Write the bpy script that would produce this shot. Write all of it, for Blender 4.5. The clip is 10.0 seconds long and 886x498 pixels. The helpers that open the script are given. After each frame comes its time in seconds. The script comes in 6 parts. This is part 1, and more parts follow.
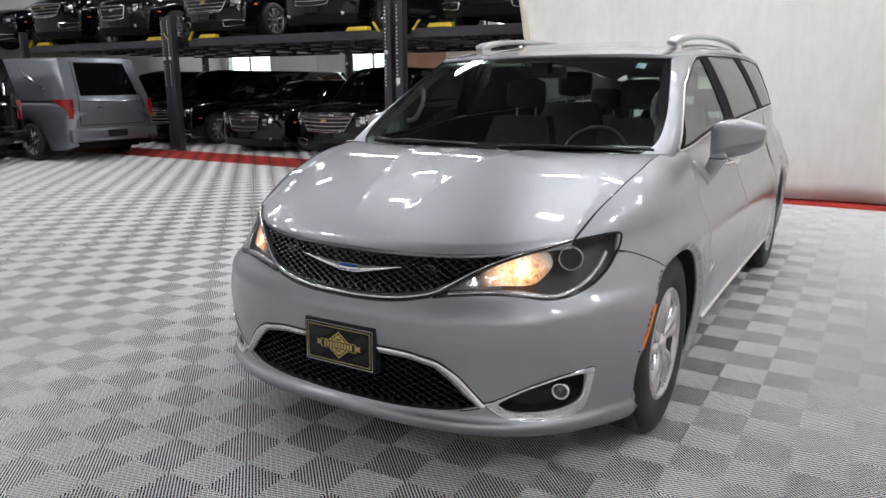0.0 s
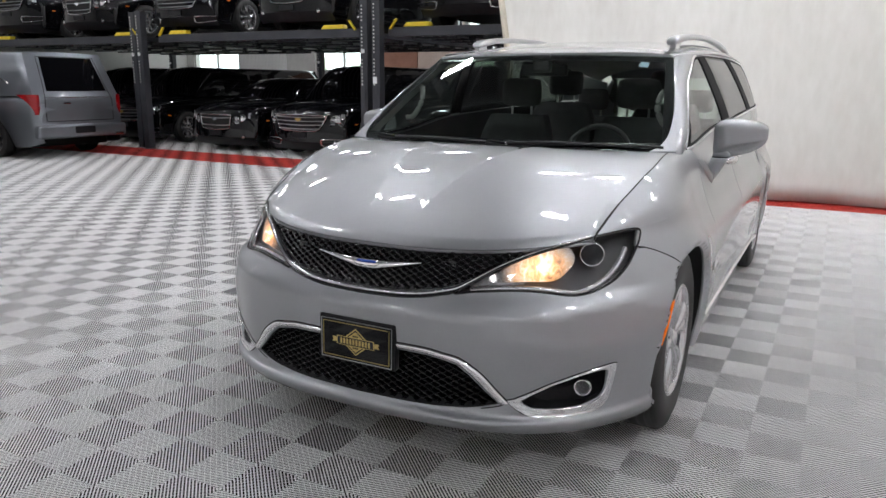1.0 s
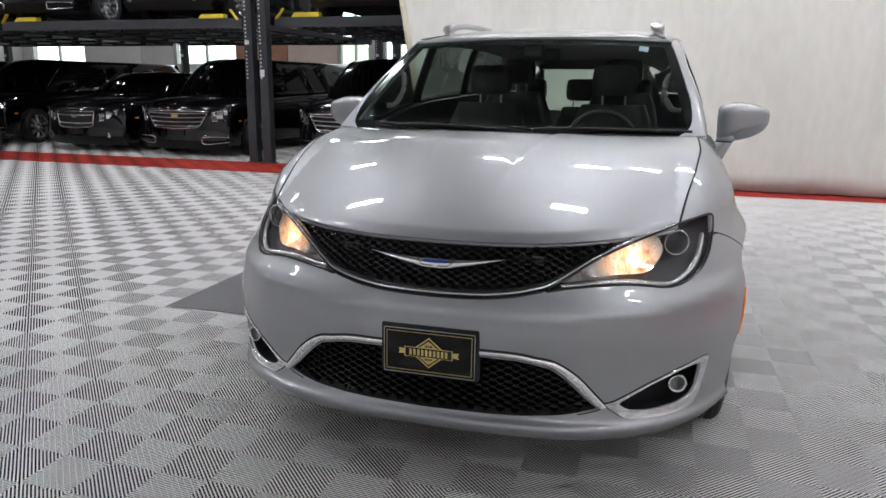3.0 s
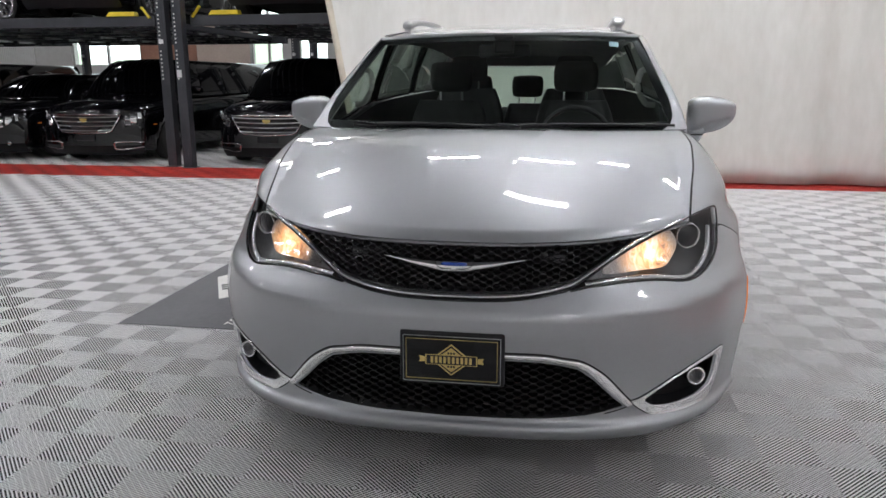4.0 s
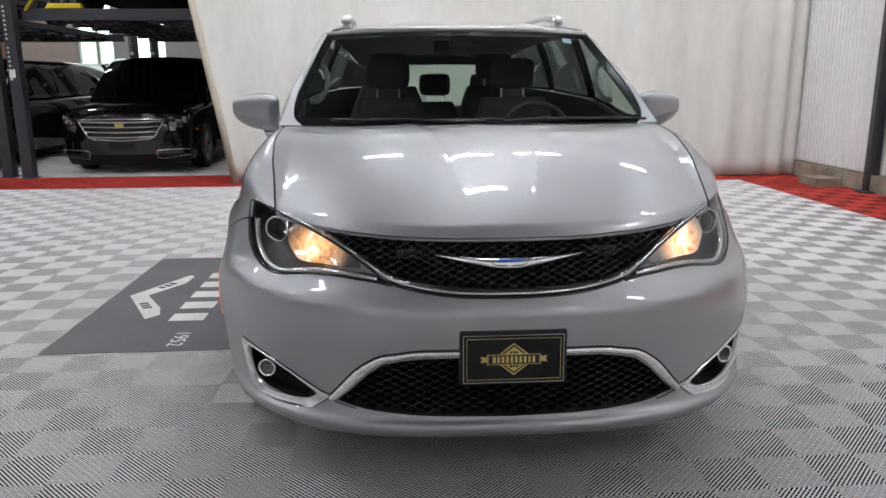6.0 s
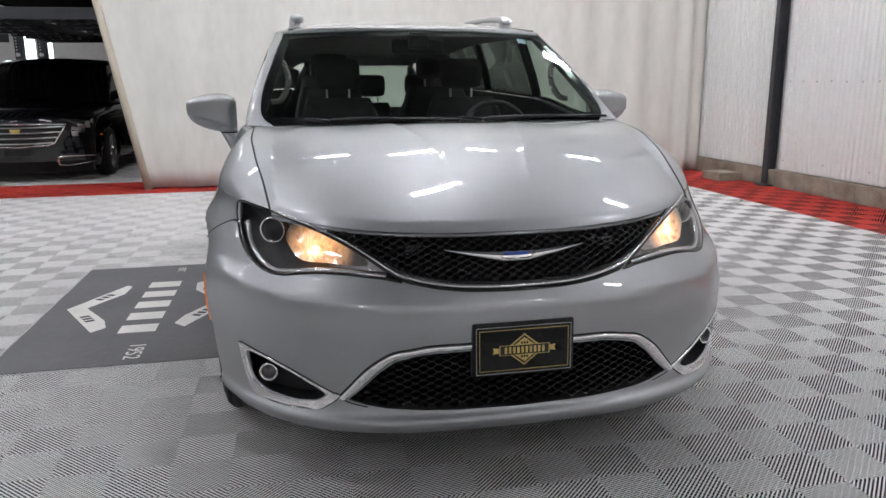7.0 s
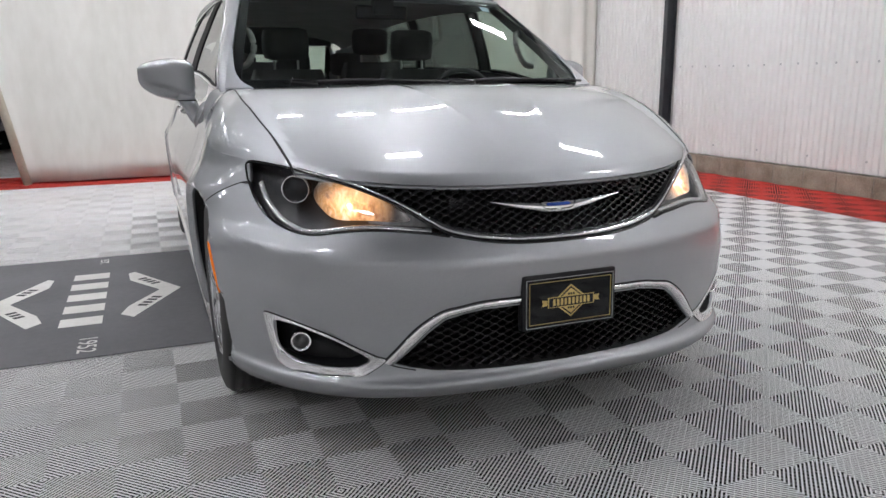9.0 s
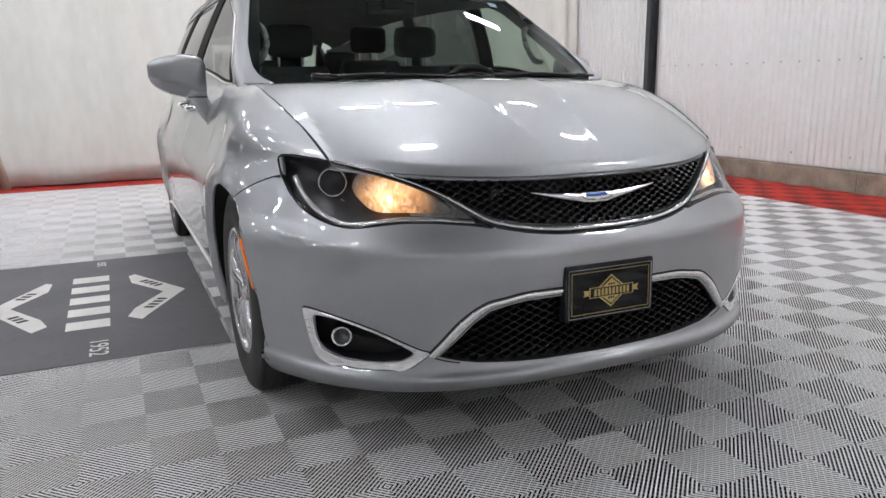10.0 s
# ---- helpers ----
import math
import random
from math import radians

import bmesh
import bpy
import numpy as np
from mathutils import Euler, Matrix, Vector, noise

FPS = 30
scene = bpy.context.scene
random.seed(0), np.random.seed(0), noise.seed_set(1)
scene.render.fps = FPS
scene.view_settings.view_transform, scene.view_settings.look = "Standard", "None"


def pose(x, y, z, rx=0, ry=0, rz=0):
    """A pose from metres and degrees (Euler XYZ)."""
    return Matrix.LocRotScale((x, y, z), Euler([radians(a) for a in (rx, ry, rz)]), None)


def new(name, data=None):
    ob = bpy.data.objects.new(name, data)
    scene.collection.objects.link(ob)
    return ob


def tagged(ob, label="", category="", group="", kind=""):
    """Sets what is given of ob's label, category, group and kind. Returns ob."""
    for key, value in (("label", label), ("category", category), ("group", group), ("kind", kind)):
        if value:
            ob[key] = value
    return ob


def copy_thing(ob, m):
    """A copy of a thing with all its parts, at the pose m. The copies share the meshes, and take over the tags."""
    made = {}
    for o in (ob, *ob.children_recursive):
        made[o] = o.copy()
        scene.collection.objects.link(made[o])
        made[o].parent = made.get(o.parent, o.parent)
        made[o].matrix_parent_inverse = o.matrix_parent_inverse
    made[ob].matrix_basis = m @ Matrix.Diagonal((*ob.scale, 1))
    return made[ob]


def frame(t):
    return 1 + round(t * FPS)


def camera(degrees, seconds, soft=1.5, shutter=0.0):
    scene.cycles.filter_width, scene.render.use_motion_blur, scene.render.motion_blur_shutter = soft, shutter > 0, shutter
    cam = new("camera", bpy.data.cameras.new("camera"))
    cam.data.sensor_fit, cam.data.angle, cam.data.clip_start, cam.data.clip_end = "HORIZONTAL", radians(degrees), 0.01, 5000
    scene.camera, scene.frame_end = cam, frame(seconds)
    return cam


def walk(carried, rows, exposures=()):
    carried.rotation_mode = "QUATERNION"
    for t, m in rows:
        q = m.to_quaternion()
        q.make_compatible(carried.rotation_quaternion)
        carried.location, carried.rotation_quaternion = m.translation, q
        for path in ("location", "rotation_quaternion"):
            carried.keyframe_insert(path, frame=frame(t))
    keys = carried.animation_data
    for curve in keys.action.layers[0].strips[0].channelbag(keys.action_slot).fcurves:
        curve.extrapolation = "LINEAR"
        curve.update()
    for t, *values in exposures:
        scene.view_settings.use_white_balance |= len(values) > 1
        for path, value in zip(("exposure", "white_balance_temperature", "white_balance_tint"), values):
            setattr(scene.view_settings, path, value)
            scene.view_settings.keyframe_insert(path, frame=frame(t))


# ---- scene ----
cam = camera(62.73, 10.0)
# seconds, place in metres, then degrees: turn to the left of +y, look up, lean
ROWS = [
    (0, 1.608, -1.919, 1.406, 30.98, -12.98, -0.20),
    (0.5, 1.551, -1.954, 1.402, 29.81, -12.99, 0.05),
    (1, 1.429, -1.994, 1.380, 28.16, -12.87, 0.52),
    (1.5, 1.261, -2.008, 1.348, 26.21, -13.18, 0.47),
    (2, 1.072, -2.011, 1.339, 23.78, -13.20, 0.58),
    (2.5, 0.858, -2.046, 1.321, 20.26, -12.98, 0.80),
    (4, 0.324, -2.037, 1.306, 9.53, -13.05, -0.14),
    (4.5, 0.159, -2.045, 1.290, 5.91, -12.79, 0.00),
    (5, -0.011, -2.040, 1.281, 2.30, -12.73, -0.07),
    (5.5, -0.168, -2.007, 1.280, -0.08, -12.95, -0.23),
    (7, -0.659, -1.978, 1.264, -11.70, -12.77, -0.45),
    (7.5, -0.786, -1.933, 1.228, -13.86, -12.98, -0.64),
    (8, -0.904, -1.879, 1.200, -16.52, -13.18, -0.62),
    (8.5, -1.019, -1.839, 1.160, -19.07, -13.08, -0.63),
    (9, -1.133, -1.780, 1.123, -21.97, -13.05, -0.51),
    (9.5, -1.245, -1.727, 1.107, -23.57, -12.93, -0.61),
    (10, -1.316, -1.692, 1.090, -24.23, -12.84, -0.81),
]
walk(cam, [(t, pose(x, y, z, 0, 0, yaw) @ pose(0, 0, 0, 90 + pitch) @ pose(0, 0, 0, 0, 0, roll)) for t, x, y, z, yaw, pitch, roll in ROWS],
     [(0, 0.03), (2, 0.06), (2.5, 0.0), (4, -0.08), (4.5, -0.08), (5, 0.0), (5.5, -0.05), (7, -0.10), (7.5, 0.02), (10, 0.05)])

# ---- light of the hall ----
world = bpy.data.worlds.new("hall_world")
scene.world = world
world.use_nodes = True
world.node_tree.nodes["Background"].inputs[0].default_value = (0.85, 0.92, 1.0, 1)
world.node_tree.nodes["Background"].inputs[1].default_value = 0.25
scene.view_settings.exposure = 0.0
LAMP = 115.0          # glow of the ceiling strips
DAY = 3.6            # glow of the daylight outside the far windows

# ---- plan, metres ----
CELL = 0.19665                       # quarter of a floor tile is CELL wide
GX, GY = 0.0703, 0.0398              # a corner of the tile grid
CURTAIN_Y, WALL_X = 7.68, 5.22
LEFT_X, BACK_Y, FRONT_Y, CEIL_Z = -19.0, 17.0, -7.0, 5.6


# ---- materials ----
def material(name, color, rough=0.5, metal=0.0, coat=0.0, spec=0.5, emit=None, emit_power=0.0):
    m = bpy.data.materials.new(name)
    m.use_nodes = True
    b = m.node_tree.nodes["Principled BSDF"]
    b.inputs["Base Color"].default_value = (*color, 1)
    b.inputs["Roughness"].default_value = rough
    b.inputs["Metallic"].default_value = metal
    b.inputs["Coat Weight"].default_value = coat
    b.inputs["Coat Roughness"].default_value = 0.03
    b.inputs["Specular IOR Level"].default_value = spec
    if emit:
        b.inputs["Emission Color"].default_value = (*emit, 1)
        b.inputs["Emission Strength"].default_value = emit_power
    return m


def vary(m, color_a, color_b, scale, rough=None, bump=0.0, bump_scale=None, fine=0.0, stretch=None):
    """Mottles a material at two scales, with optional roughness range and relief."""
    t = m.node_tree
    b = t.nodes["Principled BSDF"]
    geo = t.nodes.new("ShaderNodeNewGeometry")
    place = geo.outputs["Position"]
    if stretch:
        mp = t.nodes.new("ShaderNodeMapping")
        mp.inputs["Scale"].default_value = stretch
        t.links.new(place, mp.inputs["Vector"])
        place = mp.outputs["Vector"]
    n1 = t.nodes.new("ShaderNodeTexNoise")
    n1.inputs["Scale"].default_value = scale
    n1.inputs["Detail"].default_value = 5
    n2 = t.nodes.new("ShaderNodeTexNoise")
    n2.inputs["Scale"].default_value = scale * 14
    n2.inputs["Detail"].default_value = 3
    for n in (n1, n2):
        t.links.new(place, n.inputs["Vector"])
    mix = t.nodes.new("ShaderNodeMath")
    mix.operation = "MULTIPLY_ADD"
    mix.inputs[1].default_value = 0.35
    t.links.new(n2.outputs["Fac"], mix.inputs[0])
    half = t.nodes.new("ShaderNodeMath")
    half.operation = "MULTIPLY"
    half.inputs[1].default_value = 0.65
    t.links.new(n1.outputs["Fac"], half.inputs[0])
    t.links.new(half.outputs[0], mix.inputs[2])
    ramp = t.nodes.new("ShaderNodeValToRGB")
    ramp.color_ramp.elements[0].position, ramp.color_ramp.elements[1].position = 0.36, 0.66
    ramp.color_ramp.elements[0].color, ramp.color_ramp.elements[1].color = (*color_a, 1), (*color_b, 1)
    t.links.new(mix.outputs[0], ramp.inputs["Fac"])
    t.links.new(ramp.outputs["Color"], b.inputs["Base Color"])
    if rough:
        mr = t.nodes.new("ShaderNodeMapRange")
        mr.inputs["To Min"].default_value, mr.inputs["To Max"].default_value = rough
        t.links.new(mix.outputs[0], mr.inputs["Value"])
        t.links.new(mr.outputs[0], b.inputs["Roughness"])
    if bump:
        nb = t.nodes.new("ShaderNodeTexNoise")
        nb.inputs["Scale"].default_value = bump_scale or scale * 20
        nb.inputs["Detail"].default_value = 3
        t.links.new(place, nb.inputs["Vector"])
        bp = t.nodes.new("ShaderNodeBump")
        bp.inputs["Strength"].default_value = bump
        bp.inputs["Distance"].default_value = 0.01
        t.links.new(nb.outputs["Fac"], bp.inputs["Height"])
        t.links.new(bp.outputs["Normal"], b.inputs["Normal"])
    return m


def glass(name, tint, gloss=0.02, ior=1.5):
    """A thin pane: it lets tinted light straight through and mirrors by Fresnel."""
    m = bpy.data.materials.new(name)
    m.use_nodes = True
    t = m.node_tree
    t.nodes.clear()
    out = t.nodes.new("ShaderNodeOutputMaterial")
    mix = t.nodes.new("ShaderNodeMixShader")
    f0 = ((ior - 1) / (ior + 1)) ** 2
    lw = t.nodes.new("ShaderNodeLayerWeight")
    lw.inputs["Blend"].default_value = 0.5
    pw = t.nodes.new("ShaderNodeMath")
    pw.operation = "POWER"
    pw.inputs[1].default_value = 5.0
    t.links.new(lw.outputs["Facing"], pw.inputs[0])
    fr = t.nodes.new("ShaderNodeMath")
    fr.operation = "MULTIPLY_ADD"
    fr.inputs[1].default_value, fr.inputs[2].default_value = 1 - f0, f0
    t.links.new(pw.outputs[0], fr.inputs[0])
    tr = t.nodes.new("ShaderNodeBsdfTransparent")
    tr.inputs["Color"].default_value = (*tint, 1)
    gl = t.nodes.new("ShaderNodeBsdfGlossy")
    gl.inputs["Roughness"].default_value = gloss
    t.links.new(fr.outputs[0], mix.inputs[0])
    t.links.new(tr.outputs[0], mix.inputs[1])
    t.links.new(gl.outputs[0], mix.inputs[2])
    t.links.new(mix.outputs[0], out.inputs[0])
    return m


def glow(name, color, power):
    m = bpy.data.materials.new(name)
    m.use_nodes = True
    t = m.node_tree
    t.nodes.clear()
    out = t.nodes.new("ShaderNodeOutputMaterial")
    e = t.nodes.new("ShaderNodeEmission")
    e.inputs["Color"].default_value = (*color, 1)
    e.inputs["Strength"].default_value = power
    t.links.new(e.outputs[0], out.inputs[0])
    return m


def lit_reflector(name, power):
    """A reflector that glows itself in place of bulb light: white, gold and amber streaks."""
    m = material(name, (0.45, 0.42, 0.4), 0.15, 0.8)
    t = m.node_tree
    b = t.nodes["Principled BSDF"]
    geo = t.nodes.new("ShaderNodeNewGeometry")
    mp = t.nodes.new("ShaderNodeMapping")
    mp.inputs["Scale"].default_value = (1.3, 0.6, 0.7)
    t.links.new(geo.outputs["Position"], mp.inputs["Vector"])
    v = t.nodes.new("ShaderNodeTexNoise")
    v.inputs["Scale"].default_value = 11
    v.inputs["Detail"].default_value = 1
    n = t.nodes.new("ShaderNodeTexNoise")
    n.inputs["Scale"].default_value = 34
    n.inputs["Detail"].default_value = 3
    n.inputs["Distortion"].default_value = 1.6
    for q in (v, n):
        t.links.new(mp.outputs["Vector"], q.inputs["Vector"])
    sep = t.nodes.new("ShaderNodeMath")
    sep.operation = "MULTIPLY"
    sep.inputs[1].default_value = 0.62
    t.links.new(v.outputs["Fac"], sep.inputs[0])
    add = t.nodes.new("ShaderNodeMath")
    add.operation = "MULTIPLY_ADD"
    add.inputs[1].default_value = 0.50
    t.links.new(n.outputs["Fac"], add.inputs[0])
    t.links.new(sep.outputs[0], add.inputs[2])
    hue = t.nodes.new("ShaderNodeValToRGB")
    e = hue.color_ramp.elements
    e[0].position, e[0].color = 0.40, (0.42, 0.16, 0.05, 1)
    e[1].position, e[1].color = 0.76, (1.0, 0.92, 0.80, 1)
    g = e.new(0.57)
    g.color = (1.0, 0.50, 0.19, 1)
    t.links.new(add.outputs[0], hue.inputs["Fac"])
    t.links.new(hue.outputs["Color"], b.inputs["Emission Color"])
    # the painted glow is strongest at the bulb and dies away along the bowl
    away = t.nodes.new("ShaderNodeVectorMath")
    away.operation = "ABSOLUTE"
    t.links.new(geo.outputs["Position"], away.inputs[0])
    off = t.nodes.new("ShaderNodeVectorMath")
    off.operation = "SUBTRACT"
    off.inputs[1].default_value = (0.592, 0, 0.768)
    t.links.new(away.outputs[0], off.inputs[0])
    squash = t.nodes.new("ShaderNodeVectorMath")
    squash.operation = "MULTIPLY"
    squash.inputs[1].default_value = (1, 0, 1.25)
    t.links.new(off.outputs[0], squash.inputs[0])
    far = t.nodes.new("ShaderNodeVectorMath")
    far.operation = "LENGTH"
    t.links.new(squash.outputs[0], far.inputs[0])
    fall = t.nodes.new("ShaderNodeMapRange")
    fall.interpolation_type = "SMOOTHSTEP"
    fall.inputs["From Min"].default_value, fall.inputs["From Max"].default_value = 0.015, 0.115
    fall.inputs["To Min"].default_value, fall.inputs["To Max"].default_value = power, 0.0
    t.links.new(far.outputs["Value"], fall.inputs["Value"])
    t.links.new(fall.outputs["Result"], b.inputs["Emission Strength"])
    return m


def paint_material(name, color, metal, rough, flake=0.25):
    """Car paint: flaked base under a clear coat, with a faint orange peel."""
    m = material(name, color, rough, metal, coat=1.0)
    t = m.node_tree
    b = t.nodes["Principled BSDF"]
    geo = t.nodes.new("ShaderNodeNewGeometry")
    n = t.nodes.new("ShaderNodeTexNoise")
    n.inputs["Scale"].default_value = 900
    n.inputs["Detail"].default_value = 1
    t.links.new(geo.outputs["Position"], n.inputs["Vector"])
    n2 = t.nodes.new("ShaderNodeTexNoise")
    n2.inputs["Scale"].default_value = 3.5
    t.links.new(geo.outputs["Position"], n2.inputs["Vector"])
    add = t.nodes.new("ShaderNodeMath")
    add.operation = "MULTIPLY_ADD"
    add.inputs[1].default_value = 0.8
    t.links.new(n.outputs["Fac"], add.inputs[0])
    sc = t.nodes.new("ShaderNodeMath")
    sc.operation = "MULTIPLY"
    sc.inputs[1].default_value = 0.2
    t.links.new(n2.outputs["Fac"], sc.inputs[0])
    t.links.new(sc.outputs[0], add.inputs[2])
    ramp = t.nodes.new("ShaderNodeValToRGB")
    lo, hi = [c * (1 - flake) for c in color], [min(1, c * (1 + flake)) for c in color]
    ramp.color_ramp.elements[0].position, ramp.color_ramp.elements[1].position = 0.3, 0.7
    ramp.color_ramp.elements[0].color, ramp.color_ramp.elements[1].color = (*lo, 1), (*hi, 1)
    t.links.new(add.outputs[0], ramp.inputs["Fac"])
    t.links.new(ramp.outputs["Color"], b.inputs["Base Color"])
    return m


M = {}
M["rib"] = vary(material("tile_plastic_grey", (0.5, 0.5, 0.51), 0.42), (0.79, 0.782, 0.776), (0.88, 0.872, 0.866), 1.3, rough=(0.24, 0.36))
M["rib_red"] = vary(material("tile_plastic_red", (0.6, 0.06, 0.04), 0.42), (0.46, 0.026, 0.018), (0.62, 0.052, 0.034), 1.3, rough=(0.6, 0.75))
# near-black and dull: the shade deep in the tile gaps is in this colour
M["under"] = vary(material("tile_gap_shade", (0.02, 0.02, 0.02), 0.9, spec=0.02), (0.006, 0.006, 0.006), (0.02, 0.02, 0.019), 3)
M["silver"] = paint_material("silver_paint", (0.386, 0.396, 0.411), 0.97, 0.47, 0.16)
M["black_paint"] = paint_material("black_paint", (0.003, 0.003, 0.004), 0.0, 0.2, 0.2)
M["black_paint"].node_tree.nodes["Principled BSDF"].inputs["Specular IOR Level"].default_value = 0.05
M["black_paint"].node_tree.nodes["Principled BSDF"].inputs["Coat Weight"].default_value = 0.95
M["grey_paint"] = paint_material("slate_paint", (0.24, 0.255, 0.285), 0.7, 0.34, 0.15)
M["chrome"] = material("chrome", (0.88, 0.88, 0.89), 0.09, 1.0)
M["dark_chrome"] = material("dark_chrome", (0.55, 0.55, 0.56), 0.16, 1.0)
M["satin"] = material("satin_metal", (0.6, 0.6, 0.61), 0.28, 1.0)
M["alloy"] = vary(material("alloy", (0.74, 0.74, 0.75), 0.3, 0.92), (0.62, 0.62, 0.63), (0.74, 0.74, 0.75), 6, rough=(0.14, 0.24))
M["black_gloss"] = material("black_gloss_plastic", (0.012, 0.012, 0.014), 0.12)
M["grille"] = material("black_grille_plastic", (0.006, 0.006, 0.007), 0.24, spec=0.7)
M["black_plastic"] = vary(material("black_plastic", (0.012, 0.012, 0.013), 0.45, spec=0.3), (0.008, 0.008, 0.009), (0.018, 0.018, 0.02), 9, rough=(0.38, 0.55))
M["rubber"] = vary(material("tyre_rubber", (0.018, 0.018, 0.018), 0.65), (0.013, 0.013, 0.013), (0.03, 0.029, 0.028), 7, rough=(0.5, 0.75))
M["void"] = material("dark_cavity", (0.008, 0.008, 0.008), 0.8)
M["trim_dark"] = vary(material("dark_interior_trim", (0.03, 0.03, 0.032), 0.6), (0.022, 0.022, 0.024), (0.042, 0.042, 0.044), 7)
M["trim_light"] = vary(material("grey_interior_trim", (0.28, 0.28, 0.275), 0.7), (0.24, 0.24, 0.235), (0.32, 0.32, 0.31), 6)
M["seat"] = vary(material("black_seat_cloth", (0.022, 0.022, 0.024), 0.8), (0.055, 0.055, 0.058), (0.085, 0.085, 0.088), 12, bump=0.2)
M["screen_glass"] = glass("windscreen_glass", (0.65, 0.73, 0.68), 0.015, 1.42)
M["side_glass"] = glass("privacy_glass", (0.13, 0.15, 0.14), 0.02, 2.0)
M["rear_glass"] = glass("rear_glass", (0.58, 0.66, 0.61), 0.02, 1.6)
M["front_glass"] = glass("door_glass", (0.72, 0.82, 0.76), 0.02, 2.4)
M["dark_glass"] = material("black_car_glass", (0.003, 0.003, 0.004), 0.04, spec=0.3)
M["window_glass"] = glass("clear_window_glass", (0.94, 0.96, 0.95), 0.01, 1.45)
M["lens"] = glass("lamp_lens", (0.97, 0.97, 0.97), 0.01, 1.28)
M["amber"] = material("amber_lens", (0.9, 0.22, 0.02), 0.15, emit=(1.0, 0.25, 0.02), emit_power=0.12)
M["red_lens"] = material("red_lens", (0.26, 0.006, 0.008), 0.12, coat=0.6)
M["lamp_warm"] = lit_reflector("lit_turn_lamp", 1.75)
M["bulb_warm"] = glow("lit_bulb", (1.0, 0.74, 0.46), 4.0)
M["lamp_silver"] = material("lamp_silver", (0.62, 0.62, 0.63), 0.26, 0.8)
M["cream"] = vary(material("cream_sleeve", (0.72, 0.66, 0.54), 0.6), (0.64, 0.58, 0.46), (0.76, 0.70, 0.58), 3)
M["lamp_white"] = glow("ceiling_strip_glow", (0.952, 0.956, 1.0), LAMP)
M["lamp_housing"] = vary(material("lamp_housing", (0.05, 0.05, 0.055), 0.3), (0.030, 0.030, 0.034), (0.065, 0.065, 0.07), 14, rough=(0.2, 0.4))
M["lamp_grey"] = vary(material("lamp_inner_grey", (0.10, 0.10, 0.105), 0.3), (0.16, 0.16, 0.165), (0.34, 0.34, 0.345), 60, stretch=(1, 1, 0.2))
M["gold"] = material("gold_print", (0.62, 0.47, 0.17), 0.4, 0.5)
M["white_print"] = vary(material("white_print", (0.76, 0.75, 0.72), 0.6), (0.68, 0.67, 0.63), (0.82, 0.81, 0.78), 4)
M["black_print"] = material("black_print", (0.02, 0.02, 0.02), 0.6)
M["blue_enamel"] = material("blue_enamel", (0.02, 0.06, 0.32), 0.15, coat=0.8)
M["mat"] = vary(material("grey_floor_mat", (0.085, 0.085, 0.09), 0.8), (0.125, 0.125, 0.132), (0.16, 0.16, 0.168), 2.2, bump=0.15, bump_scale=300)
M["curtain"] = vary(material("white_vinyl_curtain", (0.82, 0.81, 0.77), 0.42, spec=0.2), (0.755, 0.74, 0.69), (0.87, 0.86, 0.82), 0.8, rough=(0.7, 0.85), bump=0.12, bump_scale=5, stretch=(1, 1, 0.35))
M["wall_white"] = vary(material("white_ribbed_panel", (0.82, 0.815, 0.80), 0.4), (0.86, 0.852, 0.838), (0.92, 0.914, 0.90), 0.8, rough=(0.33, 0.48))
M["block"] = vary(material("concrete_block", (0.40, 0.36, 0.31), 0.9), (0.24, 0.20, 0.155), (0.46, 0.40, 0.325), 5.0, bump=0.5, bump_scale=90)
M["mortar"] = vary(material("mortar", (0.34, 0.31, 0.28), 0.95), (0.27, 0.25, 0.22), (0.4, 0.37, 0.33), 6)
M["steel_dark"] = vary(material("dark_painted_steel", (0.042, 0.044, 0.052), 0.4), (0.034, 0.036, 0.043), (0.056, 0.058, 0.067), 4, rough=(0.32, 0.5))
M["yellow"] = vary(material("yellow_paint", (0.75, 0.56, 0.02), 0.5), (0.66, 0.48, 0.015), (0.8, 0.62, 0.03), 8)
M["plaster"] = vary(material("hall_wall_paint", (0.6, 0.59, 0.57), 0.85), (0.55, 0.54, 0.52), (0.64, 0.63, 0.61), 0.6)
M["brick_far"] = vary(material("far_brick_wall", (0.4, 0.2, 0.14), 0.9), (0.33, 0.16, 0.11), (0.45, 0.24, 0.17), 2)
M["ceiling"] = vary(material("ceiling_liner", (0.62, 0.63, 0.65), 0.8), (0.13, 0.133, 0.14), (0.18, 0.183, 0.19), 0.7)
M["pillar_black"] = material("pillar_black", (0.012, 0.012, 0.013), 0.6, spec=0.08)
M["projector"] = material("projector_glass", (0.035, 0.036, 0.04), 0.28, spec=0.3)
M["sticker"] = material("pale_blue_paper", (0.45, 0.62, 0.74), 0.6)
M["paper"] = material("white_paper", (0.8, 0.8, 0.8), 0.7)
M["wall_beige"] = vary(material("beige_far_wall", (0.62, 0.5, 0.42), 0.8), (0.56, 0.45, 0.38), (0.66, 0.55, 0.47), 1.2)
M["day"] = glow("daylight_backdrop", (0.86, 0.95, 0.98), DAY)
M["green"] = glow("green_backdrop", (0.60, 0.72, 0.58), DAY * 0.6)


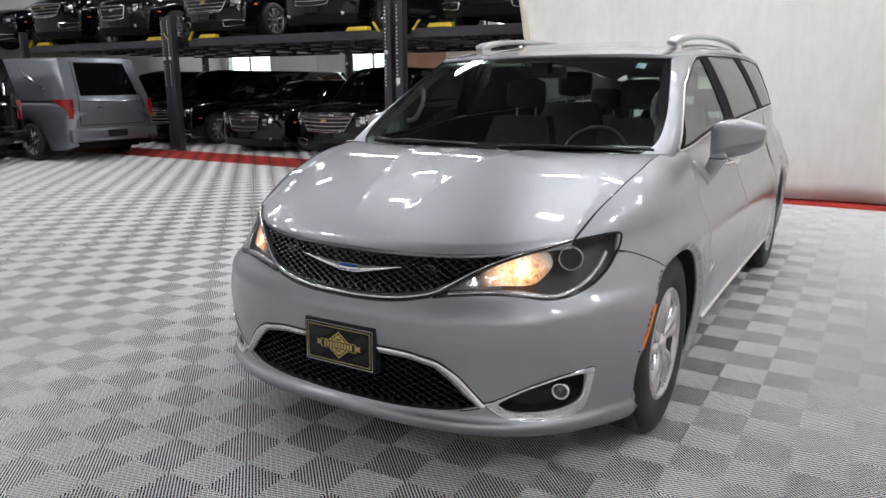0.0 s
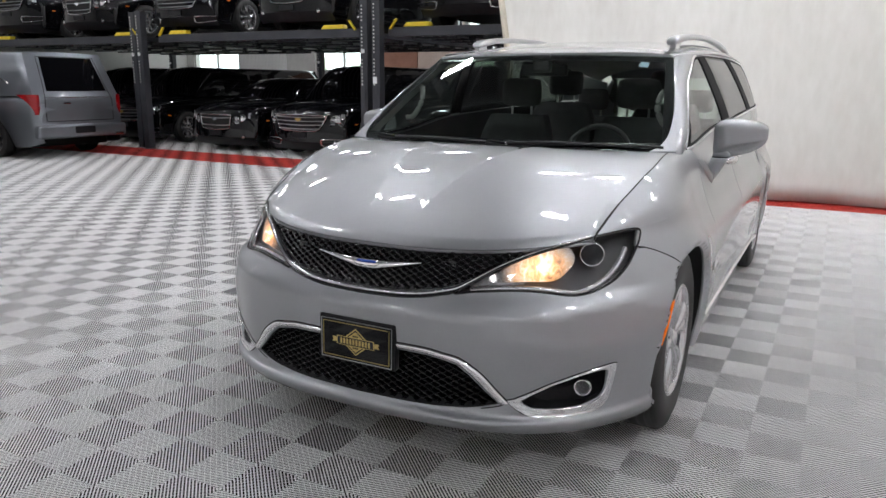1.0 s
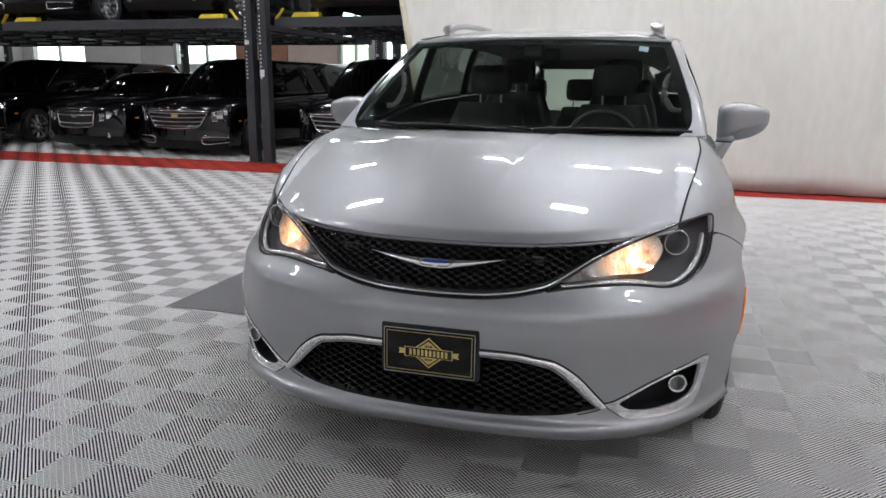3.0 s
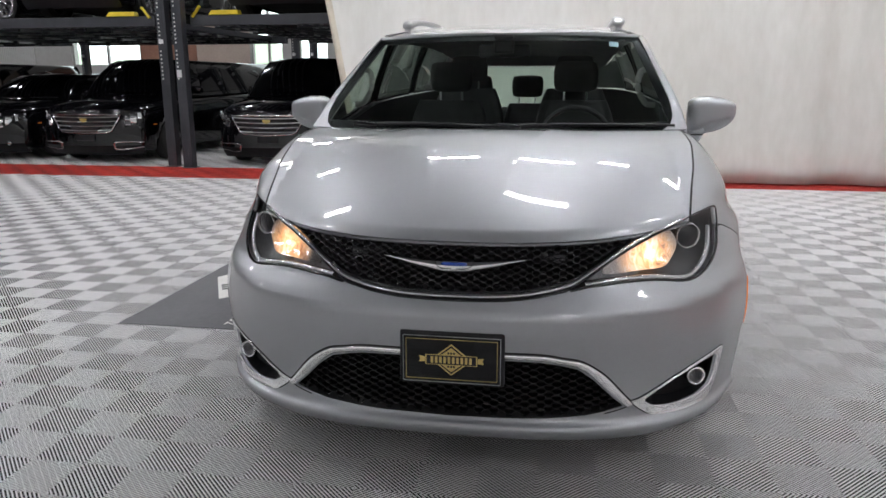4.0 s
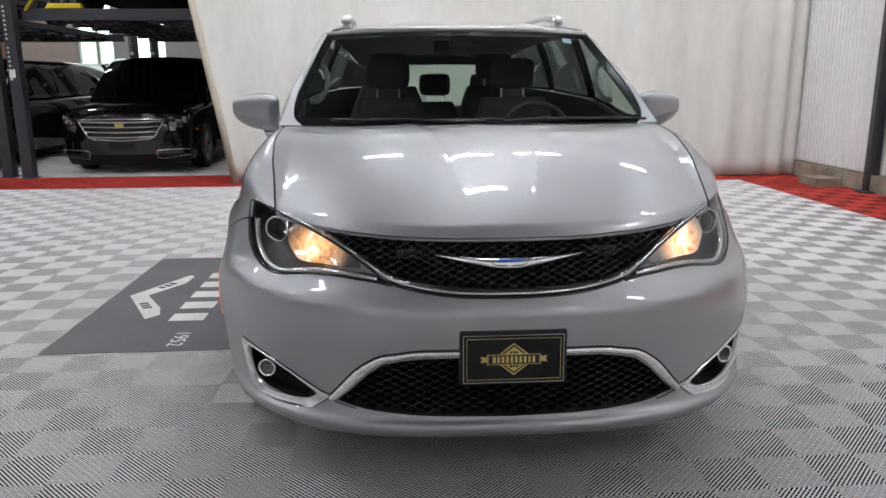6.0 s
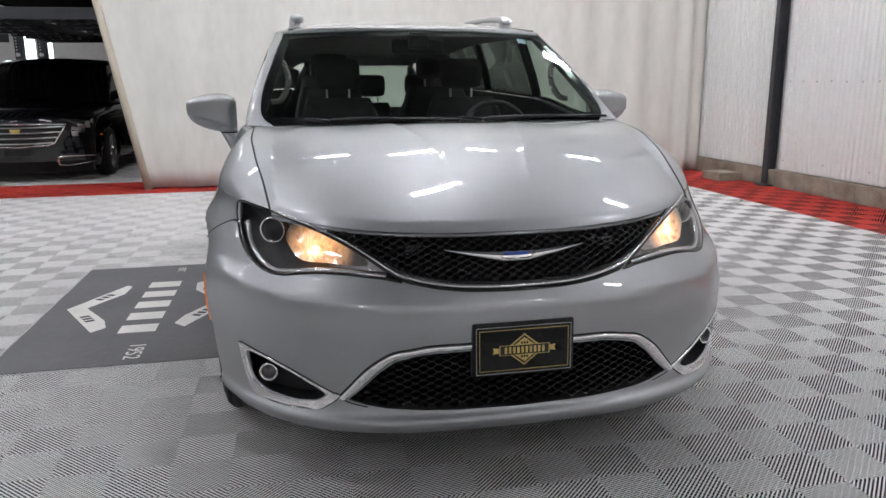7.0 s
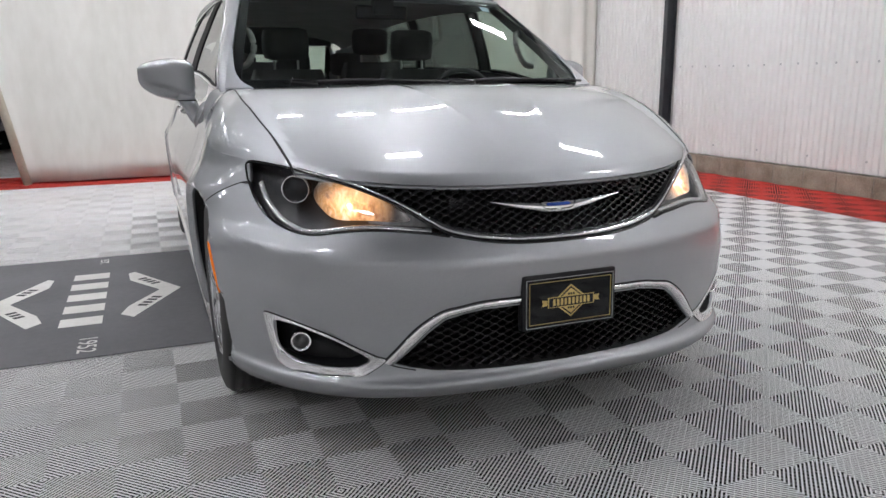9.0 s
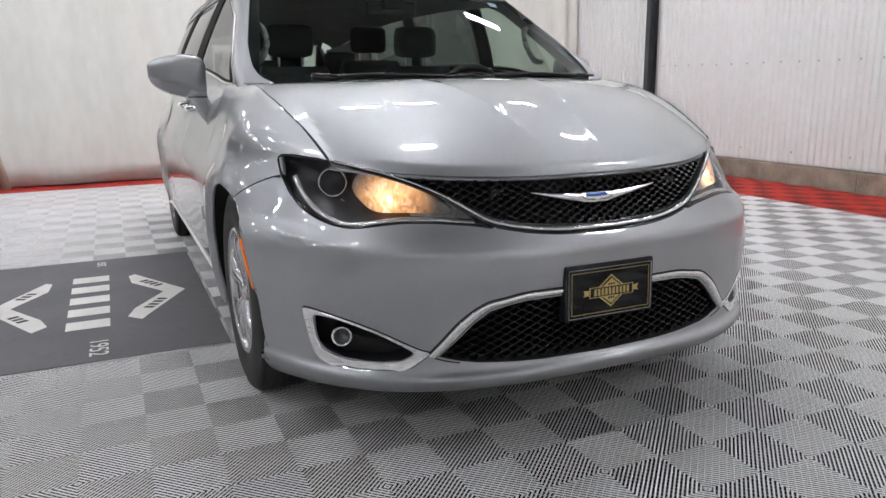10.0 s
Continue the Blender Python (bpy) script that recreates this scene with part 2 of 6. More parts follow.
# ---- mesh helpers ----
def mesh_object(name, verts, faces, mat, parent=None, label="", smooth=True, normals=None):
    me = bpy.data.meshes.new(name)
    me.from_pydata([tuple(float(c) for c in v) for v in verts], [], [tuple(int(i) for i in f) for f in faces])
    me.materials.append(mat)
    if smooth:
        me.polygons.foreach_set("use_smooth", [True] * len(me.polygons))
    if normals is not None:
        me.normals_split_custom_set_from_vertices([tuple(float(c) for c in n) for n in normals])
    me.update()
    ob = new(name, me)
    if parent:
        ob.parent = parent
    if label:
        tagged(ob, label)
    return ob


def part(name, bm, mat, parent=None, label="", smooth=False):
    me = bpy.data.meshes.new(name)
    if smooth:
        for f in bm.faces:
            f.smooth = True
    bm.to_mesh(me)
    bm.free()
    me.materials.append(mat)
    ob = new(name, me)
    if parent:
        ob.parent = parent
    if label:
        tagged(ob, label)
    return ob


def thing(name, label, category, m=None, group="", kind=""):
    ob = new(name)
    ob.empty_display_size = 0.1
    if m is not None:
        ob.matrix_world = m
    return tagged(ob, label, category, group, kind)


def add_box(bm, lo, hi, bevel=0.0, m=None, seg=2):
    r = bmesh.ops.create_cube(bm, size=1)
    vs = r["verts"]
    for v in vs:
        v.co = Vector([lo[i] + (v.co[i] + 0.5) * (hi[i] - lo[i]) for i in range(3)])
    if bevel:
        es = list({e for v in vs for e in v.link_edges})
        r = bmesh.ops.bevel(bm, geom=es, offset=bevel, segments=seg, affect="EDGES", profile=0.6)
        vs = list({v for f in r["faces"] for v in f.verts} | {v for v in vs if v.is_valid})
    if m is not None:
        bmesh.ops.transform(bm, matrix=m, verts=[v for v in vs if v.is_valid])
    return vs


def box(lo, hi, bevel=0.0, m=None):
    bm = bmesh.new()
    add_box(bm, lo, hi, bevel, m)
    return bm


def cylinder(radius, depth, segs=32, m=None, radius2=None):
    bm = bmesh.new()
    bmesh.ops.create_cone(bm, cap_ends=True, segments=segs, radius1=radius, radius2=radius if radius2 is None else radius2, depth=depth)
    if m is not None:
        bm.transform(m)
    return bm


def spun(profile, segs=40, m=None, closed=False):
    """A bmesh turned about the x axis from (along x, radius) pairs."""
    bm = bmesh.new()
    rings = []
    for x, r in profile:
        rings.append([bm.verts.new((x, r * math.cos(2 * math.pi * k / segs), r * math.sin(2 * math.pi * k / segs))) for k in range(segs)])
    pairs = list(zip(rings, rings[1:])) + ([(rings[-1], rings[0])] if closed else [])
    for a, b in pairs:
        for k in range(segs):
            bm.faces.new((a[k], a[(k + 1) % segs], b[(k + 1) % segs], b[k]))
    bmesh.ops.recalc_face_normals(bm, faces=bm.faces)
    if m is not None:
        bm.transform(m)
    return bm


def smooth_curve(knots):
    """A monotone cubic through (x, y) knots."""
    k = np.array(knots, float)
    xs, ys = k[:, 0], k[:, 1]
    h = np.diff(xs)
    d = np.diff(ys) / h
    m = np.empty_like(ys)
    m[0], m[-1] = d[0], d[-1]
    for i in range(1, len(xs) - 1):
        m[i] = 0 if d[i - 1] * d[i] <= 0 else 2 * d[i - 1] * d[i] / (d[i - 1] + d[i])

    def f(q):
        q = min(max(float(q), xs[0]), xs[-1])
        i = int(min(max(np.searchsorted(xs, q) - 1, 0), len(h) - 1))
        t = (q - xs[i]) / h[i]
        return float((2 * t**3 - 3 * t**2 + 1) * ys[i] + (t**3 - 2 * t**2 + t) * h[i] * m[i] + (-2 * t**3 + 3 * t**2) * ys[i + 1] + (t**3 - t**2) * h[i] * m[i + 1])
    return f


def inside(poly, pts):
    pts = np.asarray(pts, float)
    x, y = pts[:, 0], pts[:, 1]
    res = np.zeros(len(pts), bool)
    n = len(poly)
    for i in range(n):
        x1, y1 = poly[i]
        x2, y2 = poly[(i + 1) % n]
        if y1 == y2:
            continue
        c = ((y1 > y) != (y2 > y)) & (x < (x2 - x1) * (y - y1) / (y2 - y1) + x1)
        res ^= c
    return res


def densify(poly, step, closed=True):
    out = []
    n = len(poly)
    for i in range(n if closed else n - 1):
        a, b = np.array(poly[i], float), np.array(poly[(i + 1) % n], float)
        k = max(1, int(np.ceil(np.linalg.norm(b - a) / step)))
        out += [tuple(a + (b - a) * j / k) for j in range(k)]
    if not closed:
        out.append(tuple(poly[-1]))
    return out


def rounded(points, n=6, closed=False):
    """A Catmull-Rom curve through 2D or 3D points."""
    p = [np.array(q, float) for q in points]
    out = []
    m = len(p)
    for i in range(m if closed else m - 1):
        a, b = p[i], p[(i + 1) % m]
        pa = p[i - 1] if (i > 0 or closed) else a
        pb = p[(i + 2) % m] if (i + 2 < m or closed) else b
        for j in range(n):
            t = j / n
            out.append(0.5 * (2 * a + (b - pa) * t + (2 * pa - 5 * a + 4 * b - pb) * t * t + (3 * a - pa - 3 * b + pb) * t**3))
    if not closed:
        out.append(p[-1])
    return [tuple(q) for q in out]


def surface_normal(surf, p, q, out, e=1e-3):
    a = np.array(surf(p + e, q)) - np.array(surf(p - e, q))
    b = np.array(surf(p, q + e)) - np.array(surf(p, q - e))
    n = np.cross(a, b)
    n = n / (np.linalg.norm(n) + 1e-12)
    return n if np.dot(n, out) >= 0 else -n


def panel(name, outline, holes, surf, step, out, mat, parent=None, label="", skirt=0.018, lift=0.0):
    """A curved sheet: the outline (less the holes), in the two parameters of surf, with turned-in edges."""
    from mathutils.geometry import delaunay_2d_cdt
    loops = [densify(outline, step)] + [densify(h, step) for h in holes]
    verts, edges = [], []
    for lp in loops:
        s = len(verts)
        verts += lp
        edges += [(s + i, s + (i + 1) % len(lp)) for i in range(len(lp))]
    border = len(verts)
    lo, hi = np.min(loops[0], axis=0), np.max(loops[0], axis=0)
    gx = np.arange(lo[0] + step * 0.37, hi[0], step)
    gy = np.arange(lo[1] + step * 0.41, hi[1], step)
    grid = np.array([(a, b) for a in gx for b in gy]) if len(gx) and len(gy) else np.zeros((0, 2))
    if len(grid):
        ok = inside(loops[0], grid)
        for lp in loops[1:]:
            ok &= ~inside(lp, grid)
        grid = grid[ok]
        bv = np.array(verts)
        keep = [np.min(((bv - g) ** 2).sum(1)) > (0.45 * step) ** 2 for g in grid]
        grid = grid[np.array(keep, bool)] if len(grid) else grid
    verts += [tuple(g) for g in grid]
    vs, _, fs, ov, _, _ = delaunay_2d_cdt([Vector(v) for v in verts], edges, [], 0, 1e-6)
    v2 = np.array([tuple(v) for v in vs])
    cent = np.array([v2[list(f)].mean(0) for f in fs])
    ok = inside(loops[0], cent)
    for lp in loops[1:]:
        ok &= ~inside(lp, cent)
    fs = [f for f, k in zip(fs, ok) if k]
    norm = np.array([surface_normal(surf, p, q, out) for p, q in v2])
    v3 = np.array([surf(p, q) for p, q in v2]) + norm * lift
    faces = []
    count = {}
    for f in fs:
        a, b, c = v3[f[0]], v3[f[1]], v3[f[2]]
        g = f if np.dot(np.cross(b - a, c - a), norm[list(f)].mean(0)) >= 0 else (f[0], f[2], f[1])
        faces.append(tuple(g))
        for i in range(3):
            e = (g[i], g[(i + 1) % 3])
            count[tuple(sorted(e))] = None if tuple(sorted(e)) in count else e
    V, N = list(v3), list(norm)
    if skirt:
        for e in [e for e in count.values() if e]:
            s = len(V)
            V += [v3[e[0]], v3[e[1]], v3[e[1]] - norm[e[1]] * skirt, v3[e[0]] - norm[e[0]] * skirt]
            d = np.cross(v3[e[1]] - v3[e[0]], norm[e[0]])
            d = d / (np.linalg.norm(d) + 1e-12)
            N += [norm[e[0]] * 0.7 + d * 0.7, norm[e[1]] * 0.7 + d * 0.7, d, d]
            faces.append((s + 1, s, s + 3, s + 2))
    return mesh_object(name, V, faces, mat, parent, label, True, N)


def loft(name, rows, mat, parent=None, label="", closed=False, caps=False, smooth=True):
    """A skin over equal rows of points."""
    n = len(rows[0])
    V = [p for r in rows for p in r]
    F = []
    for i in range(len(rows) - 1):
        for j in range(n if closed else n - 1):
            k = (j + 1) % n
            F.append((i * n + j, i * n + k, (i + 1) * n + k, (i + 1) * n + j))
    if caps:
        F.append(tuple(range(n - 1, -1, -1)))
        F.append(tuple((len(rows) - 1) * n + j for j in range(n)))
    ob = mesh_object(name, V, F, mat, parent, label, smooth)
    bm = bmesh.new()
    bm.from_mesh(ob.data)
    bmesh.ops.recalc_face_normals(bm, faces=bm.faces)
    bm.to_mesh(ob.data)
    bm.free()
    return ob


def band(name, path, width, height, mat, parent=None, label="", out=(0, -1, 0), normals=None, taper=0.0, segs=7, closed=False, level=False):
    """A half-round strip laid along 3D points; normals: the surface's normal at each point."""
    P = [np.array(p, float) for p in path]
    rows = []
    n = len(P)
    for i in range(n):
        a, b = P[i - 1 if closed else max(i - 1, 0)], P[(i + 1) % n if closed else min(i + 1, n - 1)]
        t = (b - a) / (np.linalg.norm(b - a) + 1e-12)
        nr = np.array(normals[i] if normals is not None else out, float)
        nr = nr - t * np.dot(nr, t)
        nr /= np.linalg.norm(nr) + 1e-12
        s = np.cross(t, nr)
        w = width(i / (n - 1)) if callable(width) else width
        h = height
        if taper:
            u = min(i, n - 1 - i) / (n - 1)
            k = min(1.0, u / taper) ** 0.6 if taper else 1
            w, h = w * max(k, 0.03), h * max(k, 0.05)
        if level:
            rows.append([P[i] + s * (w / 2 * a) + nr * (h * b - (0.004 if b == 0 else 0)) for a, b in ((1, 0), (1, 0.7), (0.93, 1), (-0.93, 1), (-1, 0.7), (-1, 0))])
            continue
        rows.append([P[i] + s * (w / 2 * math.cos(math.pi * j / (segs - 1))) + nr * (h * math.sin(math.pi * j / (segs - 1))) - nr * (0.004 if j in (0, segs - 1) else 0) for j in range(segs)])
    if closed:
        rows.append(rows[0])
    return loft(name, rows, mat, parent, label, smooth=not level)


def tube(name, path, radius, mat, parent=None, label="", segs=10):
    """A round rod along 3D points."""
    P = [np.array(p, float) for p in path]
    rows = []
    up = np.array((0, 0, 1.0))
    for i in range(len(P)):
        t = P[min(i + 1, len(P) - 1)] - P[max(i - 1, 0)]
        t /= np.linalg.norm(t) + 1e-12
        ref = up if abs(t[2]) < 0.9 else np.array((0, 1.0, 0))
        s = np.cross(t, ref)
        s /= np.linalg.norm(s)
        b = np.cross(s, t)
        r = radius(i / (len(P) - 1)) if callable(radius) else radius
        rows.append([P[i] + s * r * math.cos(2 * math.pi * k / segs) + b * r * math.sin(2 * math.pi * k / segs) for k in range(segs)])
    return loft(name, rows, mat, parent, label, closed=True, caps=True)


# ---- the hall ----
def structure(ob, label, category):
    return tagged(ob, label, category, "", "structure")


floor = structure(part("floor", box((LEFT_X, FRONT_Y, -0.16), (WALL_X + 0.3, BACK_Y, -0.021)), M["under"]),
                  "sub-floor coloured near-black for gap shade under ribbed grey interlocking floor tiles", "floor")

# unseen ceiling, toned dark to dim the hood's reflections; walls that close the hall
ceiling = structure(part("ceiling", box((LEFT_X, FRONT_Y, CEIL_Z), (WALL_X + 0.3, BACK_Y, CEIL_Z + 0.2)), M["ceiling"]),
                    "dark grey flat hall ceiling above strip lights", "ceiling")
structure(part("wall_west", box((LEFT_X - 0.25, FRONT_Y, -0.16), (LEFT_X, BACK_Y, CEIL_Z)), M["plaster"]), "plain painted hall side wall behind the lifts", "wall")
# unseen near wall, added in white to throw light onto the bumper
structure(part("wall_south", box((LEFT_X - 0.25, FRONT_Y - 0.25, -0.16), (WALL_X + 0.55, FRONT_Y, CEIL_Z)), M["wall_white"]), "unseen plain white wall added to close the near end and brighten the van's nose", "wall")

# far wall with the window band; bays of brick, ribbed sheet and openings
WIN = [(-18.7, -16.6), (-13.4, -11.28), (-8.08, -7.15), (-6.75, -5.9)]


def far_wall():
    bm = bmesh.new()
    z0, z1 = 1.7, 3.3
    add_box(bm, (LEFT_X, BACK_Y, -0.16), (WALL_X + 0.3, BACK_Y + 0.3, z0))
    add_box(bm, (LEFT_X, BACK_Y, z1), (WALL_X + 0.3, BACK_Y + 0.3, CEIL_Z))
    x = LEFT_X
    for a, b in WIN:
        a, b = max(a, LEFT_X), max(b, LEFT_X)
        if a > x:
            add_box(bm, (x, BACK_Y, z0), (a, BACK_Y + 0.3, z1))
        x = max(x, b)
    add_box(bm, (x, BACK_Y, z0), (WALL_X + 0.3, BACK_Y + 0.3, z1))
    return bm


structure(part("wall_north", far_wall(), M["plaster"]), "far hall wall with a band of daylight windows", "wall")
for k, (a, b) in enumerate(WIN):
    a = max(a, LEFT_X)
    if b <= a:
        continue
    w = structure(new("window_%d" % (k + 1)), "bright daylight window in the far wall", "window")
    w.location = (a, BACK_Y, 1.7)
    bm = bmesh.new()
    for x in (0.0, (b - a) / 2, b - a - 0.06):
        add_box(bm, (x, 0.05, 0), (x + 0.06, 0.12, 1.6))
    add_box(bm, (0, 0.052, 0), (b - a, 0.118, 0.06))
    add_box(bm, (0, 0.052, 1.54), (b - a, 0.118, 1.6))
    part("window_frame", bm, M["plaster"], w)
    part("pane", box((0.06, 0.08, 0.06), (b - a - 0.06, 0.086, 1.54)), M["window_glass"], w).visible_shadow = False
structure(part("backdrop", box((LEFT_X - 4, BACK_Y + 3.0, 0), (WALL_X + 2, BACK_Y + 3.1, 5)), M["day"]), "bright overcast daylight outside the far windows", "backdrop")
bm = bmesh.new()
for k in range(9):
    x = LEFT_X + 1 + k * 2.3
    bmesh.ops.create_icosphere(bm, subdivisions=2, radius=0.7, matrix=pose(x, BACK_Y + 2.6, 1.6 + 0.3 * math.sin(k * 2.1)))
structure(part("backdrop_bushes", bm, M["green"]), "pale green shrubs outside the far windows", "backdrop")
# warm brick stretch of the far wall, just proud of it
structure(part("wall_north_brick", box((-11.25, BACK_Y - 0.06, 0), (-9.62, BACK_Y - 0.004, 3.4)), M["brick_far"]), "warm red-brown brick stretch of the far wall", "wall")
structure(part("wall_north_plaster", box((-9.6, BACK_Y - 0.05, 0), (-8.1, BACK_Y - 0.004, 3.4)), M["wall_beige"]), "pinkish beige plastered stretch of the far wall", "wall")
bm = bmesh.new()
for k in range(34):
    add_box(bm, (-16.55 + k * 0.06, BACK_Y - 0.05, 0), (-16.55 + k * 0.06 + 0.035, BACK_Y - 0.004, 3.3))
structure(part("wall_north_ribs", bm, M["wall_white"]), "white ribbed sheet on the far wall", "wall")


# white vinyl curtain with soft hanging folds
def curtain_sheet():
    rows = []
    nz, nx = 26, 420
    rng = np.random.RandomState(4)
    ph = rng.uniform(0, 6.28, 8)
    for i in range(nz + 1):
        z = 0.02 + (CEIL_Z - 0.05) * i / nz
        left = -2.42 - 0.17 * z
        row = []
        for j in range(nx + 1):
            u = j / nx
            x = left + (5.45 - left) * u
            deep = 0.25 + 0.75 * max(0.0, min(1.0, (x - 1.5) / 2.8)) ** 1.5
            fold = 0.045 * math.sin(x * 3.1 + ph[0] + 0.25 * math.sin(z * 0.9)) + 0.03 * math.sin(x * 7.3 + ph[1] + 0.3 * z) + 0.016 * math.sin(x * 15.7 + ph[2] - 0.2 * z)
            gather = 0.05 * math.sin(x * 24 + ph[3]) * max(0.0, min(1.0, (x - 4.55) / 0.5))
            edge = 0.05 * math.exp(-((x - left) / 0.08) ** 2)
            hem = 0.03 * math.exp(-z / 0.12) * math.sin(x * 5.1 + ph[4])
            row.append((x, CURTAIN_Y + 0.02 - deep * fold - gather - edge - hem, z))
        rows.append(row)
    V = [p for r in rows for p in r]
    n = nx + 1
    F = [(i * n + j, i * n + j + 1, (i + 1) * n + j + 1, (i + 1) * n + j) for i in range(nz) for j in range(nx)]
    ob = mesh_object("curtain", V, F, M["curtain"])
    so = ob.modifiers.new("thickness", "SOLIDIFY")
    so.thickness = 0.004
    so.offset = 0
    return ob


tagged(curtain_sheet(), "white vinyl hanging curtain with soft vertical folds", "curtain")
tube_edge = tube("curtain_edge_tube", [(-2.43, CURTAIN_Y - 0.03, 0.0), (-2.77, CURTAIN_Y - 0.03, 2.0), (-3.36, CURTAIN_Y - 0.03, 5.5)], 0.045, M["cream"])
tagged(tube_edge, "cream sleeve along the free edge of the hanging curtain", "curtain")
bm = cylinder(0.025, 8.9, 12, pose(1.1, CURTAIN_Y, CEIL_Z - 0.04, 0, 90, 0))
tagged(part("curtain_rail", bm, M["satin"]), "steel rail that the white curtain hangs from", "rail")


# east wall: concrete blocks below, white vertical-ribbed sheet above
def ribbed_sheet(y0, y1, z0, z1, pitch=0.076, depth=0.018):
    V, F = [], []
    n = int((y1 - y0) / pitch)
    prof = []
    for k in range(n):
        y = y0 + k * pitch
        prof += [(y, 0), (y + pitch * 0.55, 0), (y + pitch * 0.66, -depth), (y + pitch * 0.89, -depth)]
    prof.append((y1, 0))
    for y, d in prof:
        V += [(WALL_X + d, y, z0), (WALL_X + d, y, z1)]
    for i in range(len(prof) - 1):
        F.append((2 * i, 2 * i + 1, 2 * i + 3, 2 * i + 2))
    return V, F


wall_east = structure(part("wall_east", box((WALL_X + 0.03, FRONT_Y, -0.16), (WALL_X + 0.3, BACK_Y, CEIL_Z)), M["plaster"]), "hall side wall behind white ribbed sheeting", "wall")
for y0, y1 in ((FRONT_Y, 5.97), (6.17, 9.5)):
    V, F = ribbed_sheet(y0, y1, 0.215, CEIL_Z)
    mesh_object("panel", V, F, M["wall_white"], wall_east, "white vertical-ribbed wall sheet", smooth=False)
# ledge of blocks
blk = box((-0.05, 0, 0), (0.05, 0.39, 0.2), 0.006)
blk_me = bpy.data.meshes.new("concrete_block")
blk.to_mesh(blk_me)
blk.free()
blk_me.materials.append(M["block"])
y = -3.0
rb = random.Random(3)
while y < 9.2:
    ob = new("concrete_block", blk_me)
    ob.parent = wall_east
    ob.location = (WALL_X - 0.012 + rb.uniform(-0.004, 0.004), y, 0)
    y += 0.40
part("mortar", box((WALL_X - 0.055, -3.0, 0.0), (WALL_X + 0.03, 9.2, 0.196)), M["mortar"], wall_east)
# steel column set in the wall and its foot
col = thing("steel_column", "dark painted steel column standing against the white ribbed wall", "column", pose(WALL_X - 0.03, 6.07, 0))
bm = bmesh.new()
add_box(bm, (-0.09, -0.036, 0.02), (-0.075, 0.036, CEIL_Z))
add_box(bm, (-0.075, -0.006, 0.02), (0.03, 0.006, CEIL_Z))
add_box(bm, (0.03, -0.036, 0.02), (0.045, 0.036, CEIL_Z))
part("shaft", bm, M["steel_dark"], col)
part("foot_plate", box((-0.13, -0.12, 0), (0.03, 0.12, 0.02), 0.003), M["steel_dark"], col)
# screws of the sheeting
scr = spun([(0, 0), (-0.004, 0.004), (-0.0045, 0.011), (0, 0.012)], 10)
scr_me = bpy.data.meshes.new("screw")
scr.to_mesh(scr_me)
scr.free()
scr_me.materials.append(M["satin"])
for k in range(30):
    for z in (1.262, 0.33):
        if z < 1 and k % 3:
            continue
        ob = new("screw", scr_me)
        ob.parent = wall_east
        ob.location = (WALL_X - 0.017, 5.86 - k * 0.228, z + rb.uniform(-0.006, 0.006))
# loose block by the foot of the wall
tagged(part("loose_block", box((WALL_X - 0.42, 6.55, 0.0), (WALL_X - 0.1, 6.95, 0.1), 0.004), M["block"]), "loose pale concrete block on the red floor strip", "block")


# ceiling strips: rows near y 2.4 and 5.1 follow reflections in the hood
def ceiling_light():
    ob = thing("ceiling_light", "long white strip light on the hall ceiling, in rows filled out with added ones", "lamp", pose(0, 0, CEIL_Z - 0.02), "ceiling strips")
    part("frame", box((-0.095, -0.39, -0.06), (0.095, 0.39, 0.018), 0.006), M["satin"], ob)
    part("diffuser", box((-0.08, -0.37, -0.072), (0.08, 0.37, -0.061)), M["lamp_white"], ob)
    return ob


first = ceiling_light()
spots = [(x, 5.1 + 0.3 * (k % 2)) for k, x in enumerate((-10.5, -7.4, -3.9, -1.0, 0.5, 1.75, 3.7))]
spots += [(x, 2.4) for x in (-10.4, -7.0, -3.0, 0.5, 3.7)] + [(x, -0.5) for x in (-7.0, -4.2, 3.9)] + [(4.3, -3.2)]
# unseen strips, like those at negative y above, added only to brighten
spots += [(x, -6.3) for x in (-4.0, 2.6)] + [(x, y) for y in (0.5, 5.0) for x in (-16.5, -13.5)]
spots += [(x, 12.5) for x in (-17.0, -14.0, -11.0, -8.0, -5.0, -2.0)] + [(x, 10.4) for x in (-15.2, -12.0, -8.6, -5.4)]
for k, (x, y) in enumerate(spots):
    m = pose(x, y, CEIL_Z - 0.02, 0, 0, 90)
    if k == 0:
        first.matrix_world = m
    else:
        copy_thing(first, m)


# ---- the mat ----
mat_thing = thing("floor_mat", "dark grey printed floor mat lying on the tiles beside the minivan", "mat", pose(-1.505, 2.42, 0))
part("sheet", box((-0.575, -0.98, 0.0005), (0.575, 0.98, 0.0045), 0.0015), M["mat"], mat_thing)
TURN_TEXT = pose(0, 0, 0.0052, 0, 0, -90)   # the print reads towards -y


def flat_poly(pts, z=0.0, t=0.0008):
    bm = bmesh.new()
    vs = [bm.verts.new((x, y, z)) for x, y in pts]
    f = bm.faces.new(vs)
    bm.normal_update()
    if f.normal.z < 0:
        f.normal_flip()
    r = bmesh.ops.extrude_face_region(bm, geom=[f])
    for v in [g for g in r["geom"] if isinstance(g, bmesh.types.BMVert)]:
        v.co.z += t
    bmesh.ops.recalc_face_normals(bm, faces=bm.faces)
    return bm


